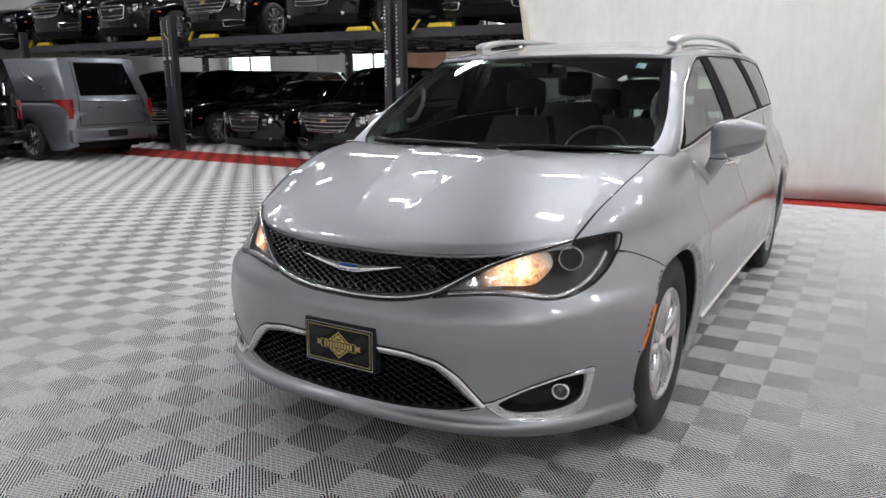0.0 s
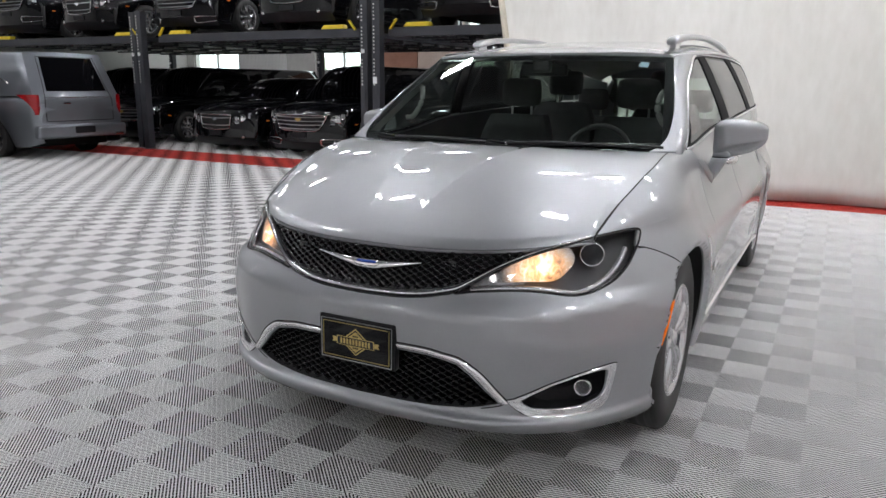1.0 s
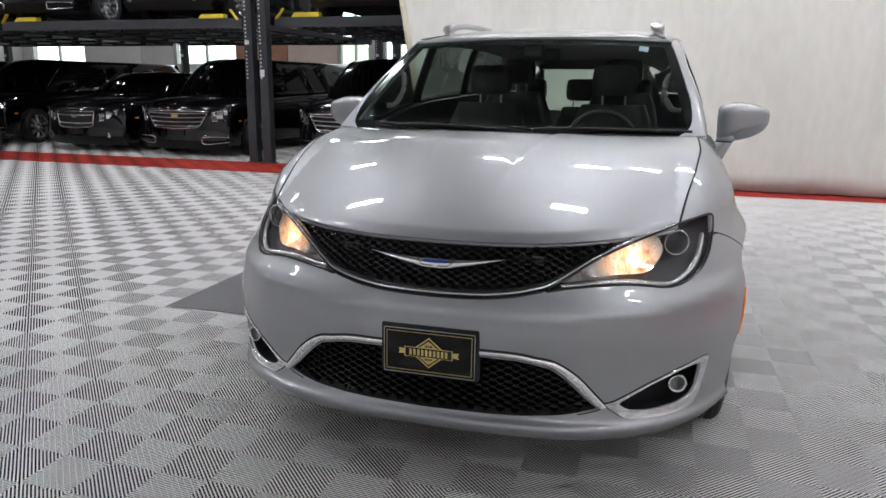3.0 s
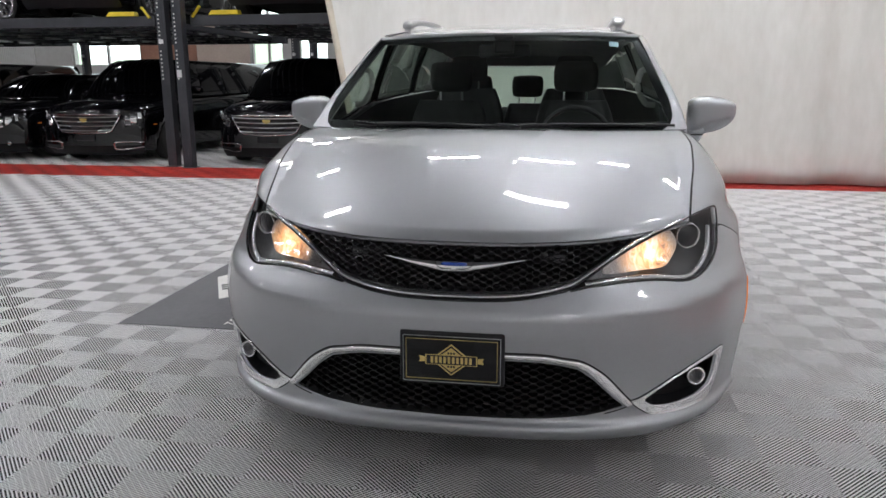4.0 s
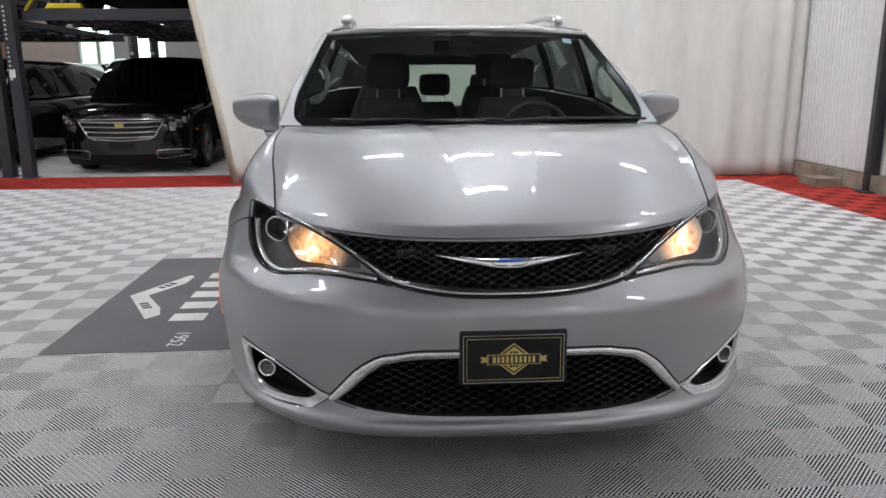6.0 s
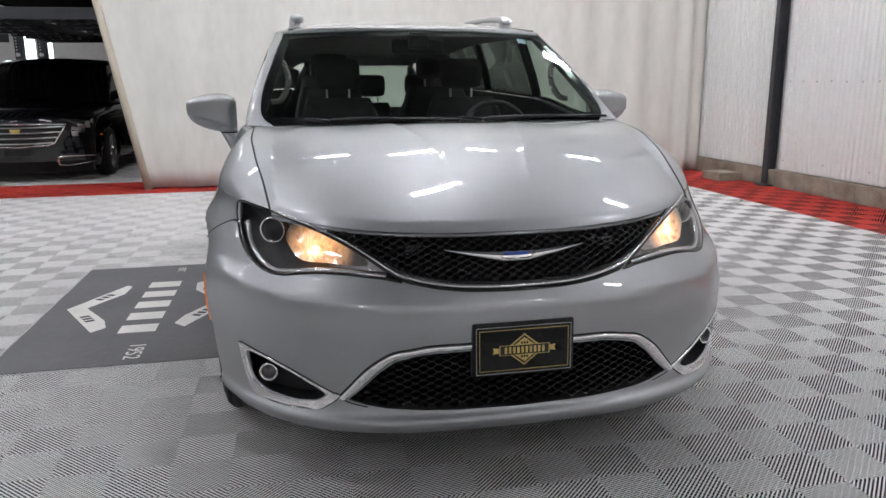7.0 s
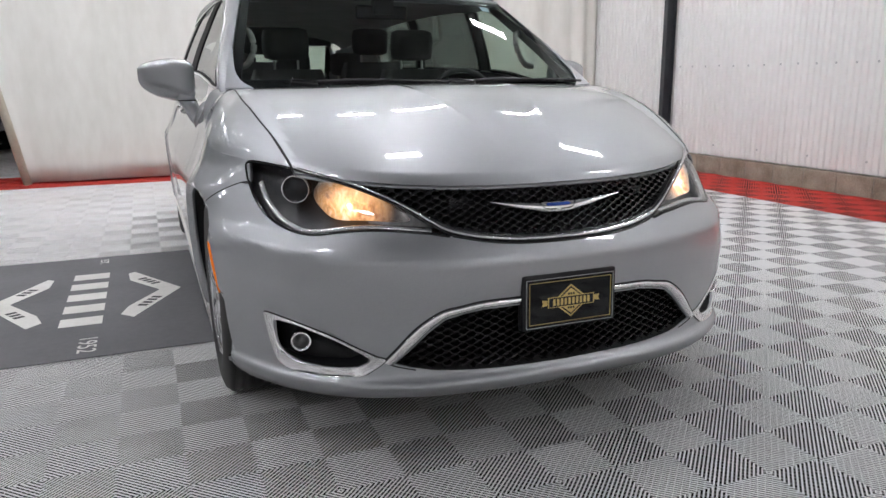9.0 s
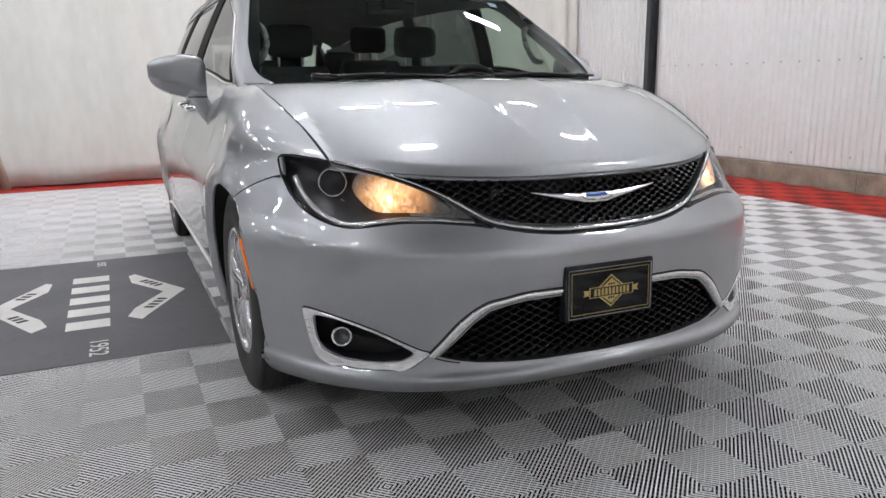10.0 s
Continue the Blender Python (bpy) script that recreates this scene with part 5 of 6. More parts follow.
edge = [(half_width(4.99, z) - 0.06, z) for z in (.30, .5, .7, .9, 1.0, 1.1, 1.2, 1.3, 1.4)] + [(.52, 1.50)]
oul = [(-x, z) for x, z in edge] + [(-.35, 1.54), (.35, 1.54)] + edge[::-1]
hole = [(-.60, 1.06), (.60, 1.06), (.47, 1.44), (-.47, 1.44)]
BACK = np.array((0, 1.0, 0))
panel("tailgate", oul, [hole], tail_surf, 0.06, BACK, M["silver"], van, "silver tailgate")
panel("tailgate_window", hole, [], tail_surf, 0.08, BACK, M["rear_glass"], van, "tinted tailgate window", skirt=0.0).visible_shadow = False

for s in (1, -1):
    rows = []
    for z in np.linspace(.28, 1.54, 14):
        zz = min(z, 1.40)
        a = np.array((half_width(5.0, zz) - max(0, z - 1.4) * 0.8, 5.0 - max(0, z - 1.4) * 0.3, z))
        b = tail_surf(0.45, z)
        rows.append([(s * (a[0] + (b[0] - a[0]) * t), a[1] + (b[1] - a[1]) * math.sin(t * math.pi / 2), z) for t in np.linspace(0, 1, 6)])
    loft("rear_corner", rows, M["silver"], van, "silver rear body corner")

# ---- underside and wheel wells ----
part("underbody", box((-0.62, 0.42, 0.19), (0.62, 4.85, 0.30)), M["void"], van, "dark underbody")
part("firewall", box((-0.78, 1.02, 0.30), (0.78, 1.06, 1.06)), M["void"], van)
part("radiator_panel", box((-0.55, 0.33, 0.24), (0.55, 0.36, 0.82)), M["void"], van)
for s in (1, -1):
    for cy in (ARCH_F, ARCH_R):
        rows = []
        for k in range(25):
            a = math.radians(-25 + 230 * k / 24)
            wy, wz = cy + (ARCH + 0.012) * math.cos(a), 0.37 + (ARCH + 0.012) * math.sin(a)
            rows.append([(s * x, wy, wz) for x in (half_width(wy, max(wz, 0.2)) - 0.022, 0.62)])
        loft("wheel_well", rows, M["void"], van, smooth=True)
        part("well_back", cylinder(ARCH - 0.03, 0.02, 32, pose(s * 0.63, cy, 0.37, 0, 90, 0)), M["void"], van)


# ---- wheels ----
def wheel(parent, s, cy, cx=0.842, radius=0.369, width=0.232, rim_r=0.222, spokes=5, petal=0.84):
    w = new("wheel")
    w.parent = parent
    m = pose(s * cx, cy, radius) @ Matrix.Diagonal((s, 1, 1, 1))
    h = width / 2
    prof = [(-h + 0.02, rim_r), (-h, rim_r + 0.02), (-h, radius - 0.06), (-h + 0.012, radius - 0.02), (-h + 0.04, radius - 0.002)]
    for k in range(5):
        x = -h + 0.05 + k * (width - 0.1) / 4
        prof += [(x - 0.012, radius), (x + 0.010, radius), (x + 0.014, radius - 0.007), (x + 0.020, radius - 0.007)]
    prof += [(h - 0.034, radius - 0.001), (h - 0.014, radius - 0.018), (h - 0.004, radius - 0.05), (h - 0.001, radius - 0.085), (h - 0.004, radius - 0.105), (h - 0.010, rim_r + 0.012), (h - 0.02, rim_r - 0.002)]
    part("tyre", spun(prof, 72, m), M["rubber"], w, "black tyre", smooth=True)
    rim = new("rim")
    rim.parent = w
    tagged(rim, "bright alloy rim with five split spokes")
    part("barrel", spun([(h - 0.012, rim_r + 0.008), (h - 0.006, rim_r), (h - 0.014, rim_r - 0.012), (h - 0.03, rim_r - 0.016)], 56, m), M["alloy"], rim, smooth=True)
    part("barrel", spun([(h - 0.03, rim_r - 0.016), (h - 0.06, rim_r - 0.022), (-h + 0.03, rim_r - 0.022)], 48, m), M["steel_dark"], rim, smooth=True)
    part("brake_disc", spun([(0.02, 0.15), (0.03, 0.15), (0.03, 0.05), (0.05, 0.05)], 32, m), M["steel_dark"], rim, smooth=True)
    part("backing", spun([(0.0, rim_r - 0.015), (0.001, 0.001)], 32, m), M["void"], rim)
    V, F = [], []
    for k in range(spokes):
        a0 = 2 * math.pi * k / spokes + 0.3
        for q in (-1, 1):
            s0 = len(V)
            for i in range(9):
                t = i / 8
                r = 0.045 + (rim_r - 0.052) * t
                spread = (0.16 + 0.10 * t ** 1.2) * petal
                a = a0 + q * spread
                wid = 0.010 * petal + 0.024 * petal * math.sin(math.pi * min(1.0, 0.12 + 0.62 * t)) 
                x = h - 0.026 + 0.012 * math.sin(math.pi * t) + 0.008 * t
                c, sn = math.cos(a), math.sin(a)
                for ww, xx in ((-wid, x - 0.03), (-wid * 0.8, x - 0.004), (0, x + 0.003), (wid * 0.8, x - 0.004), (wid, x - 0.03)):
                    V.append((xx, r * c - ww * sn, r * sn + ww * c))
            for i in range(8):
                for j in range(4):
                    o = s0 + i * 5 + j
                    F.append((o, o + 1, o + 6, o + 5))
    V = [tuple(m @ Vector(v)) for v in V]
    sp = mesh_object("spokes", V, F, M["alloy"], rim)
    bmf = bmesh.new()
    bmf.from_mesh(sp.data)
    bmesh.ops.recalc_face_normals(bmf, faces=bmf.faces)
    bmf.to_mesh(sp.data)
    bmf.free()
    part("hub_cap", spun([(h - 0.012, 0.0005), (h - 0.013, 0.026), (h - 0.022, 0.034), (h - 0.045, 0.062), (h - 0.07, 0.065)], 32, m), M["alloy"], rim, smooth=True)
    for k in range(5):
        a = 2 * math.pi * (k + 0.5) / 5 + 0.3
        part("lug_nut", cylinder(0.009, 0.02, 6, m @ pose(h - 0.035, 0.052 * math.cos(a), 0.052 * math.sin(a), 0, 90, 0)), M["chrome"], rim)
    return w


for s in (1, -1):
    for cy in (ARCH_F, ARCH_R):
        wheel(van, s, cy)

# ---- mirrors ----
for s in (1, -1):
    mr = new("side_mirror")
    mr.parent = van
    tagged(mr, "silver door mirror on a swept arm with a dark seam")
    top = smooth_curve([(.908, 1.195), (.922, 1.214), (.95, 1.226), (1.0, 1.231), (1.06, 1.224), (1.10, 1.214), (1.13, 1.200), (1.142, 1.187)])
    low = smooth_curve([(.908, 1.065), (.922, 1.045), (.96, 1.040), (1.0, 1.045), (1.06, 1.060), (1.10, 1.080), (1.13, 1.106), (1.142, 1.134)])
    fat = smooth_curve([(.908, .030), (.916, .058), (.94, .082), (1.0, .094), (1.06, .088), (1.11, .070), (1.135, .048), (1.142, .030)])
    fold = smooth_curve([(.908, 1.060), (.95, 1.074), (1.0, 1.100), (1.04, 1.114), (1.10, 1.126), (1.142, 1.134)])
    rows = []
    for x in (.908, .912, .918, .93, .95, .98, 1.01, 1.04, 1.07, 1.10, 1.12, 1.132, 1.139, 1.142):
        zt, zb, r, zf = top(x), low(x), fat(x), fold(x)
        y = 1.76 + 0.22 * (x - 0.955)
        front = []
        for t in np.linspace(0, 1, 25):
            z = zb + (zt - zb) * t
            bow = (max(0.0, 1 - (2 * t - 1) ** 6)) ** 0.5
            step = 0.016 * ease((zf - z) / 0.012) * ease((x - 0.925) / 0.04)
            front.append((s * x, y - r * bow + step, z))
        back = [(s * x, y + 0.45 * r * math.sin(math.pi * t), zt + (zb - zt) * t) for t in np.linspace(0, 1, 6)[1:-1]]
        rows.append(front + back)
    loft("housing", rows, M["silver"], mr, closed=True, caps=True)
    # arm: sweeps down from the inner end to a wedge on the door
    def arm_row(z, xa, xb, ya, yb):
        return [(s * (0.5 * (xa + xb) + 0.5 * (xb - xa) * math.copysign(abs(math.cos(a)) ** 0.7, math.cos(a))), 0.5 * (ya + yb) + 0.5 * (yb - ya) * math.copysign(abs(math.sin(a)) ** 0.7, math.sin(a)), z) for a in [2 * math.pi * k / 24 for k in range(24)]]
    neck = [(1.10, .914, .985, 1.690, 1.80), (1.08, .912, .992, 1.685, 1.80), (1.06, .910, .995, 1.680, 1.80), (1.049, .907, .990, 1.680, 1.80)]
    loft("arm", [arm_row(*q) for q in neck], M["silver"], mr, closed=True, caps=True)
    foot = [(1.044, .905, .986, 1.680, 1.80), (1.02, .898, .972, 1.675, 1.79), (0.99, .890, .957, 1.670, 1.78), (0.96, .885, .942, 1.668, 1.76), (0.940, .885, .928, 1.672, 1.74)]
    loft("foot", [arm_row(*q) for q in foot], M["silver"], mr, closed=True, caps=True)
    loft("seam", [arm_row(1.050, .909, .988, 1.682, 1.798), arm_row(1.043, .907, .985, 1.682, 1.798)], M["void"], mr, closed=True, caps=True)
    base = [np.array((s * (half_width(y, z) + 0.002), y, z)) for y, z in ((1.545, 1.045), (1.58, 1.0), (1.64, 0.955), (1.70, 0.945))]
    band("base", rounded(base, 5), 0.06, 0.008, M["silver"], mr, out=(s, 0, 0), taper=0.2)
    part("glass", spun([(0, 0.0005), (0.002, 0.5)], 28, pose(s * 1.03, 1.822, 1.142) @ pose(0, 0, 0, 0, 0, 90) @ Matrix.Diagonal((1, 0.16, 0.135, 1))), M["chrome"], mr)

# ---- wipers and cowl ----
rows = []
for k in range(33):
    a = -1 + 2 * k / 32
    b = screen_surf(a * 0.985, 0.0)
    h = hood_surf(a * 0.985, 1.0)
    rows.append([h + np.array((0, -0.02, -0.03)), h + np.array((0, 0.005, -0.022)), b + np.array((0, 0.0, -0.012)), b + np.array((0, 0.03, 0.0))])
loft("cowl", rows, M["black_plastic"], van, "black plastic cowl under the windscreen")
for x0, x1, ph in ((-0.52, -0.02, 0), (0.08, 0.62, 1)):
    wp = new("wiper")
    wp.parent = van
    tagged(wp, "black windscreen wiper")
    piv = screen_surf(x0 / 0.775, 0.0) + np.array((0, -0.025, 0.016))
    end = screen_surf(x1 / 0.775, 0.02) + np.array((0, -0.012, 0.010))
    tube("arm", rounded([piv, piv + (end - piv) * 0.4 + np.array((0, -0.01, 0.010)), end], 6), lambda u: 0.011 - 0.006 * u, M["black_plastic"], wp)
    a, b = screen_surf((x0 + 0.10) / 0.775, 0.022), screen_surf((x1 + 0.12) / 0.775, 0.022)
    tube("blade", [a + (b - a) * t + np.array((0, -0.010, 0.006 + 0.006 * math.sin(math.pi * t))) for t in np.linspace(0, 1, 12)], 0.007, M["black_plastic"], wp)
    part("pivot", box((-0.050, -0.028, -0.012), (0.058, 0.020, 0.016), 0.012, Matrix.Translation(Vector(piv)) @ pose(0, 0, 0, 0, 6, 0)), M["black_gloss"], wp, "black cap over the wiper pivot", smooth=True)

# ---- cabin ----
dash = []
for k in range(25):
    a = -1 + 2 * k / 24
    x = 0.74 * a
    f = screen_surf(a * 0.93, 0.02)
    dash.append([(x, f[1] + 0.02, f[2] - 0.02), (x, f[1] + 0.16, 1.085 + 0.01 * math.cos(a * 3)), (x, 1.40, 1.09 + 0.015 * math.cos(a * 5)), (x, 1.50, 1.06), (x, 1.54, 0.98), (x, 1.50, 0.6)])
loft("dashboard", dash, M["trim_dark"], van, "dark soft dashboard")
bm = bmesh.new()
R = pose(0.37, 1.62, 1.02, 0, 0, 0) @ pose(0, 0, 0, 66)
wheel_rows = []
for i in range(40):
    a = 2 * math.pi * i / 40
    wheel_rows.append([tuple(R @ Vector(((0.168 + 0.014 * math.cos(b)) * math.cos(a), (0.168 + 0.014 * math.cos(b)) * math.sin(a), 0.015 * math.sin(b)))) for b in [2 * math.pi * j / 10 for j in range(10)]])
wheel_rows.append(wheel_rows[0])
stw = new("steering_wheel")
stw.parent = van
loft("rim", wheel_rows, M["trim_dark"], stw, closed=True)
part("hub", box((-0.08, -0.06, -0.03), (0.08, 0.05, 0.01), 0.015, R), M["trim_dark"], stw)
for q in ((-0.18, -0.015), (0.08, 0.18)):
    part("spoke", box((q[0], -0.02, -0.012), (q[1], 0.012, 0.006), 0.004, R), M["trim_light"], stw)


def seat(x, y, w=0.54, z=0.49):
    st = new("seat")
    st.parent = van
    tagged(st, "black cloth seat with a headrest on two posts")
    part("cushion", box((x - w / 2, y - 0.28, z), (x + w / 2, y + 0.25, z + 0.18), 0.05), M["seat"], st, smooth=True)
    rows = []
    for k in range(9):
        t = k / 8
        ww = w / 2 * (1 - 0.30 * t ** 4)
        zz = z + 0.12 + 0.64 * t
        yy = y + 0.20 + 0.20 * t
        rows.append([(x + ww * math.copysign(abs(math.cos(a)) ** 0.45, math.cos(a)), yy + 0.065 * math.copysign(abs(math.sin(a)) ** 0.6, math.sin(a)) - (0.03 if math.sin(a) < 0 and abs(math.cos(a)) > 0.8 else 0), zz) for a in [2 * math.pi * j / 24 for j in range(24)]])
    loft("backrest", rows, M["seat"], st, closed=True, caps=True)
    for q in (-0.065, 0.065):
        part("post", cylinder(0.007, 0.12, 10, pose(x + q, y + 0.42, z + 0.79)), M["satin"], st)
    part("headrest", box((x - 0.128, y + 0.36, z + 0.81), (x + 0.128, y + 0.47, z + 0.985), 0.05), M["seat"], st, smooth=True)


for sx in (0.37, -0.37):
    seat(sx, 2.0, 0.52, 0.43)
    seat(sx, 2.85)
for sx in (0.42, 0.0, -0.42):
    seat(sx, 3.72, 0.42, 0.36)
part("cabin_floor", box((-0.86, 1.3, 0.305), (0.86, 4.95, 0.33)), M["trim_dark"], van)
for s in (1, -1):
    rows = []
    for y in np.linspace(1.45, 4.9, 20):
        rows.append([(s * (half_width(y, z) - 0.06), y, z) for z in (0.33, 0.7, BELT(y) - 0.03, BELT(y) + 0.004)])
    loft("door_card", rows, M["trim_dark"], van, "dark door lining")
    rows = []
    for k in range(13):
        u = k / 12
        e = screen_surf(0.97, u) + np.array((-0.004, 0.02, -0.01))
        rows.append([(s * e[0], e[1], e[2]), (s * (e[0] + 0.02), e[1] + 0.05, e[2] - 0.01), (s * (e[0] + 0.035), e[1] + 0.12, e[2] - 0.015)])
    loft("pillar_trim", rows, M["trim_light"], van, "light grey pillar lining")
    gr = [(s * 0.70, 1.70, 1.36), (s * 0.665, 1.66, 1.34), (s * 0.655, 1.62, 1.27), (s * 0.69, 1.60, 1.20), (s * 0.735, 1.60, 1.19)]
    tube("grab_handle", rounded(gr, 6), 0.014, M["trim_light"], van, "light grey grab handle")
rows = []
for k in range(20):
    v = 0.015 + 0.97 * k / 19
    rows.append([roof_surf(a, v) - np.array((0, 0, 0.045)) for a in np.linspace(-0.97, 0.97, 17)])
loft("headliner", rows, M["trim_light"], van, "light grey roof lining")
part("rear_view_mirror", box((-0.13, 1.80, 1.42), (0.13, 1.83, 1.485), 0.012), M["black_plastic"], van, "dark rear-view mirror")
part("mirror_stalk", box((-0.05, 1.76, 1.44), (0.05, 1.83, 1.53), 0.012), M["black_plastic"], van)


def on_screen(name, a, v, w, h, mat, label):
    c = screen_surf(a, v)
    n = surface_normal(screen_surf, a, v, np.array((0, -1.0, 1.0)))
    m = Matrix.Translation(Vector(c - n * 0.006)) @ Vector((0, 0, 1)).rotation_difference(Vector(n)).to_matrix().to_4x4()
    return part(name, box((-w / 2, -h / 2, -0.0005), (w / 2, h / 2, 0.0005), 0, m), mat, van, label)


on_screen("sticker", 0.80, 0.90, 0.045, 0.05, M["sticker"], "small pale blue inspection sticker")
# mark pressed into the door
for s in (1, -1):
    pth = [np.array((s * (half_width(y, z) + 0.001), y, z)) for y, z in ((1.50, 0.60), (1.50, 0.545), (1.58, 0.565))]
    band("door_badge", pth, 0.012, 0.004, M["satin"], van, out=(s, 0, 0))


# ---- cars on and under the lifts: each is built nose at y = 0, looking to -y ----
STYLES = {
    "sedan": dict(length=5.1, wide=0.935, hood=0.0, base=1.32, roof0=2.25, roof1=3.25, base1=4.35, roof_z=1.45, tail=1.04),
    "hearse": dict(length=6.3, wide=0.955, hood=0.05, base=1.30, roof0=2.15, roof1=5.86, base1=6.28, roof_z=1.70, tail=1.10),
    "suv": dict(length=5.2, wide=1.0, hood=0.17, base=1.35, roof0=2.1, roof1=4.75, base1=5.12, roof_z=1.86, tail=1.2),
}


def display_car(style, paint, label, look_kind="bars", roof_up=0.0):
    st = STYLES[style]
    L, W, hd = st["length"], st["wide"], st["hood"]
    car = thing("parked_" + style, label, "car")
    half = [(0.0, .84, .70), (.02, .875, .765), (.08, .895, .82), (.3, .915, .90), (.8, .935, .955), (1.3, .94, .99), (2.2, .945, 1.01), (L - 1.4, .945, 1.03), (L - .5, .93, 1.03), (L - .12, .88, .97), (L - .02, .82, .85), (L, .78, .75)]
    ws = smooth_curve([(y, w / .945 * W) for y, w, z in half])
    zs = smooth_curve([(y, z + hd + (st["tail"] - 1.04) * max(0, (y - 1.5) / L)) for y, w, z in half])
    bow = lambda x: 0.20 * (abs(x) / .85) ** 2.4
    rows = []
    ys = sorted(set([round(v, 3) for v in np.linspace(0, L, 40)] + [.01, .02, .05, .1, .2, L - .05, L - .1]))
    for y in ys:
        w, z = ws(y), zs(y)
        low = 0.20 + 0.05 * math.exp(-y / 0.12) + 0.10 * math.exp(-(L - y) / 0.2)
        for cy in (0.98, L - 1.15):
            d = abs(y - cy)
            if d < 0.40:
                low = max(low, 0.33 + math.sqrt(0.40**2 - d * d) * 0.98)
        zb = 0.5 * (z + 0.45)
        prof = [(0, z + 0.035), (w * .3, z + 0.032), (w * .55, z + 0.018), (w * .8, z - 0.005), (w * .93, z - 0.05), (w * .985, z - 0.13), (w, max(zb, low + .02)), (w * .995, max(low + .01, 0.45)), (w * .985, max(low + .005, 0.33)), (w * .95, low)]
        row = [(x, y + bow(x) * math.exp(-y / .35), q) for x, q in prof]
        rows.append([(-x, yy, q) for x, yy, q in reversed(row[1:])] + row)
    loft("body", rows, paint, car)
    # front face of the bumper, between the first section's lower and upper edge
    w, z = ws(0), zs(0)
    crest = smooth_curve([(0, z + 0.035), (w * .55, z + 0.018), (w * .8, z - 0.005), (w * .93, z - 0.05), (w, z - 0.16)])
    face = []
    for t in np.linspace(0, 1, 9):
        face.append([(x, bow(x) - .03 * (1 - t ** 4), .30 + (crest(abs(x)) - .30) * t) for x in np.linspace(-w, w, 25)])
    loft("bumper", face, paint, car)
    loft("valance", [[(x, bow(x) + .11 - .14 * t ** .7, .14 + .16 * t) for x in np.linspace(-w, w, 25)] for t in (0, .5, 1)], M["black_plastic"], car, "black plastic valance")
    part("underside", box((-W * .8, .5, .2), (W * .8, L - .4, .62)), M["void"], car)
    # cabin
    roof_z = st["roof_z"] + roof_up
    cab = []
    y0, r0, r1, y1 = st["base"], st["roof0"], st["roof1"], st["base1"]
    for k in range(25):
        y = y0 + (y1 - y0) * k / 24
        if y < r0:
            t = (y - y0) / (r0 - y0)
            top = zs(y0) + (roof_z - zs(y0)) * math.sin(t * math.pi / 2) ** 0.95
        elif y > r1:
            t = (y1 - y) / (y1 - r1)
            top = zs(y1) + (roof_z - zs(y1)) * (math.sin(max(0, t) * math.pi / 2) ** (0.9 if style == "sedan" else 0.35) if style != "hearse" else max(0.0, t) ** 0.92)
        else:
            top = roof_z - 0.015 * ((y - (r0 + r1) / 2) / (r1 - r0)) ** 2
        b = zs(y) - 0.03
        f = (top - b) / (roof_z - b)
        lean = .15 if style == "hearse" else .24
        wb, wt = ws(y) * .95, ws(y) * (.95 - lean * f)
        prof = [(0, top), (wt * .6, top - .008), (wt * .93, top - .025 * f), (wt, top - .075 * f), ((wt + wb) / 2, (top + b) / 2), (wb, b)]
        cab.append([(-x, y, q) for x, q in reversed(prof[1:])] + [(x, y, q) for x, q in prof])
    loft("cabin", cab, paint if style == "hearse" else M["dark_glass"], car, "dark glass cabin" if style != "hearse" else "")
    if style != "hearse":
        sk = [[(x, y, q + 0.006) for x, y, q in r[2:9]] for r in cab[8:19]]
        loft("roof_skin", sk, paint, car)
    else:
        for s in (1, -1):
            for a, b in ((r0 + .1, r0 + .95), (r0 + 1.05, r0 + 1.95)):
                rows = []
                for y in np.linspace(a, b, 6):
                    w0, w1 = ws(y) * .95, ws(y) * .815
                    rows.append([(s * (w0 + (w1 - w0) * t + 0.012), y, zs(y) + 0.02 + (roof_z - .16 - zs(y)) * t) for t in (0.05, 0.5, 0.95)])
                loft("side_window", rows, M["dark_glass"], car, "black side window")
            # landau bar: a long S of bright metal
            ya = r1 - 0.9
            pts = [(ya - .35, roof_z - .17), (ya - .1, roof_z - .24), (ya + .14, roof_z - .36), (ya + .38, roof_z - .46), (ya + .66, roof_z - .56)]
            tube("landau_bar", rounded([(s * (ws(y) * (.95 - .15 * (z - 1.05) / .7) + .03), y, z) for y, z in pts], 5), lambda u: 0.014 + 0.022 * math.exp(-((u - .5) / .14) ** 2), M["chrome"], car, "chrome landau bar")
    # screen
    rows = []
    for t in np.linspace(0.06, 0.93, 8):
        y = y0 + (r0 - y0) * t
        top = zs(y0) + (roof_z - zs(y0)) * math.sin(t * math.pi / 2) ** 0.95
        b = zs(y) - 0.03
        f = max(0, (top - b) / (roof_z - b))
        wt = ws(y) * (.93 - .24 * f)
        rows.append([(a * wt * .92, y - 0.012 + 0.05 * a * a, top + 0.008 - 0.03 * a * a) for a in np.linspace(-1, 1, 9)])
    loft("windscreen", rows, M["dark_glass"], car, "dark windscreen")
    for q in (-0.36, 0.36):
        part("wiper", box((q - .28, y0 + 0.04, zs(y0) + .03), (q + .28, y0 + 0.055, zs(y0) + .045)), M["black_plastic"], car)
    # face
    up = hd
    gz0, gz1 = 0.455 + up, 0.735 + up
    gw1, gw0 = (.60, .43) if look_kind != "mesh" else (.40, .34)
    fr = lambda x: bow(x) - .034
    back = [[(x * (gw0 + (gw1 - gw0) * t), fr(x * gw1) - .002, gz0 + (gz1 - gz0) * t) for x in np.linspace(-1, 1, 13)] for t in np.linspace(0, 1, 4)]
    loft("grille_back", back, M["void"], car)
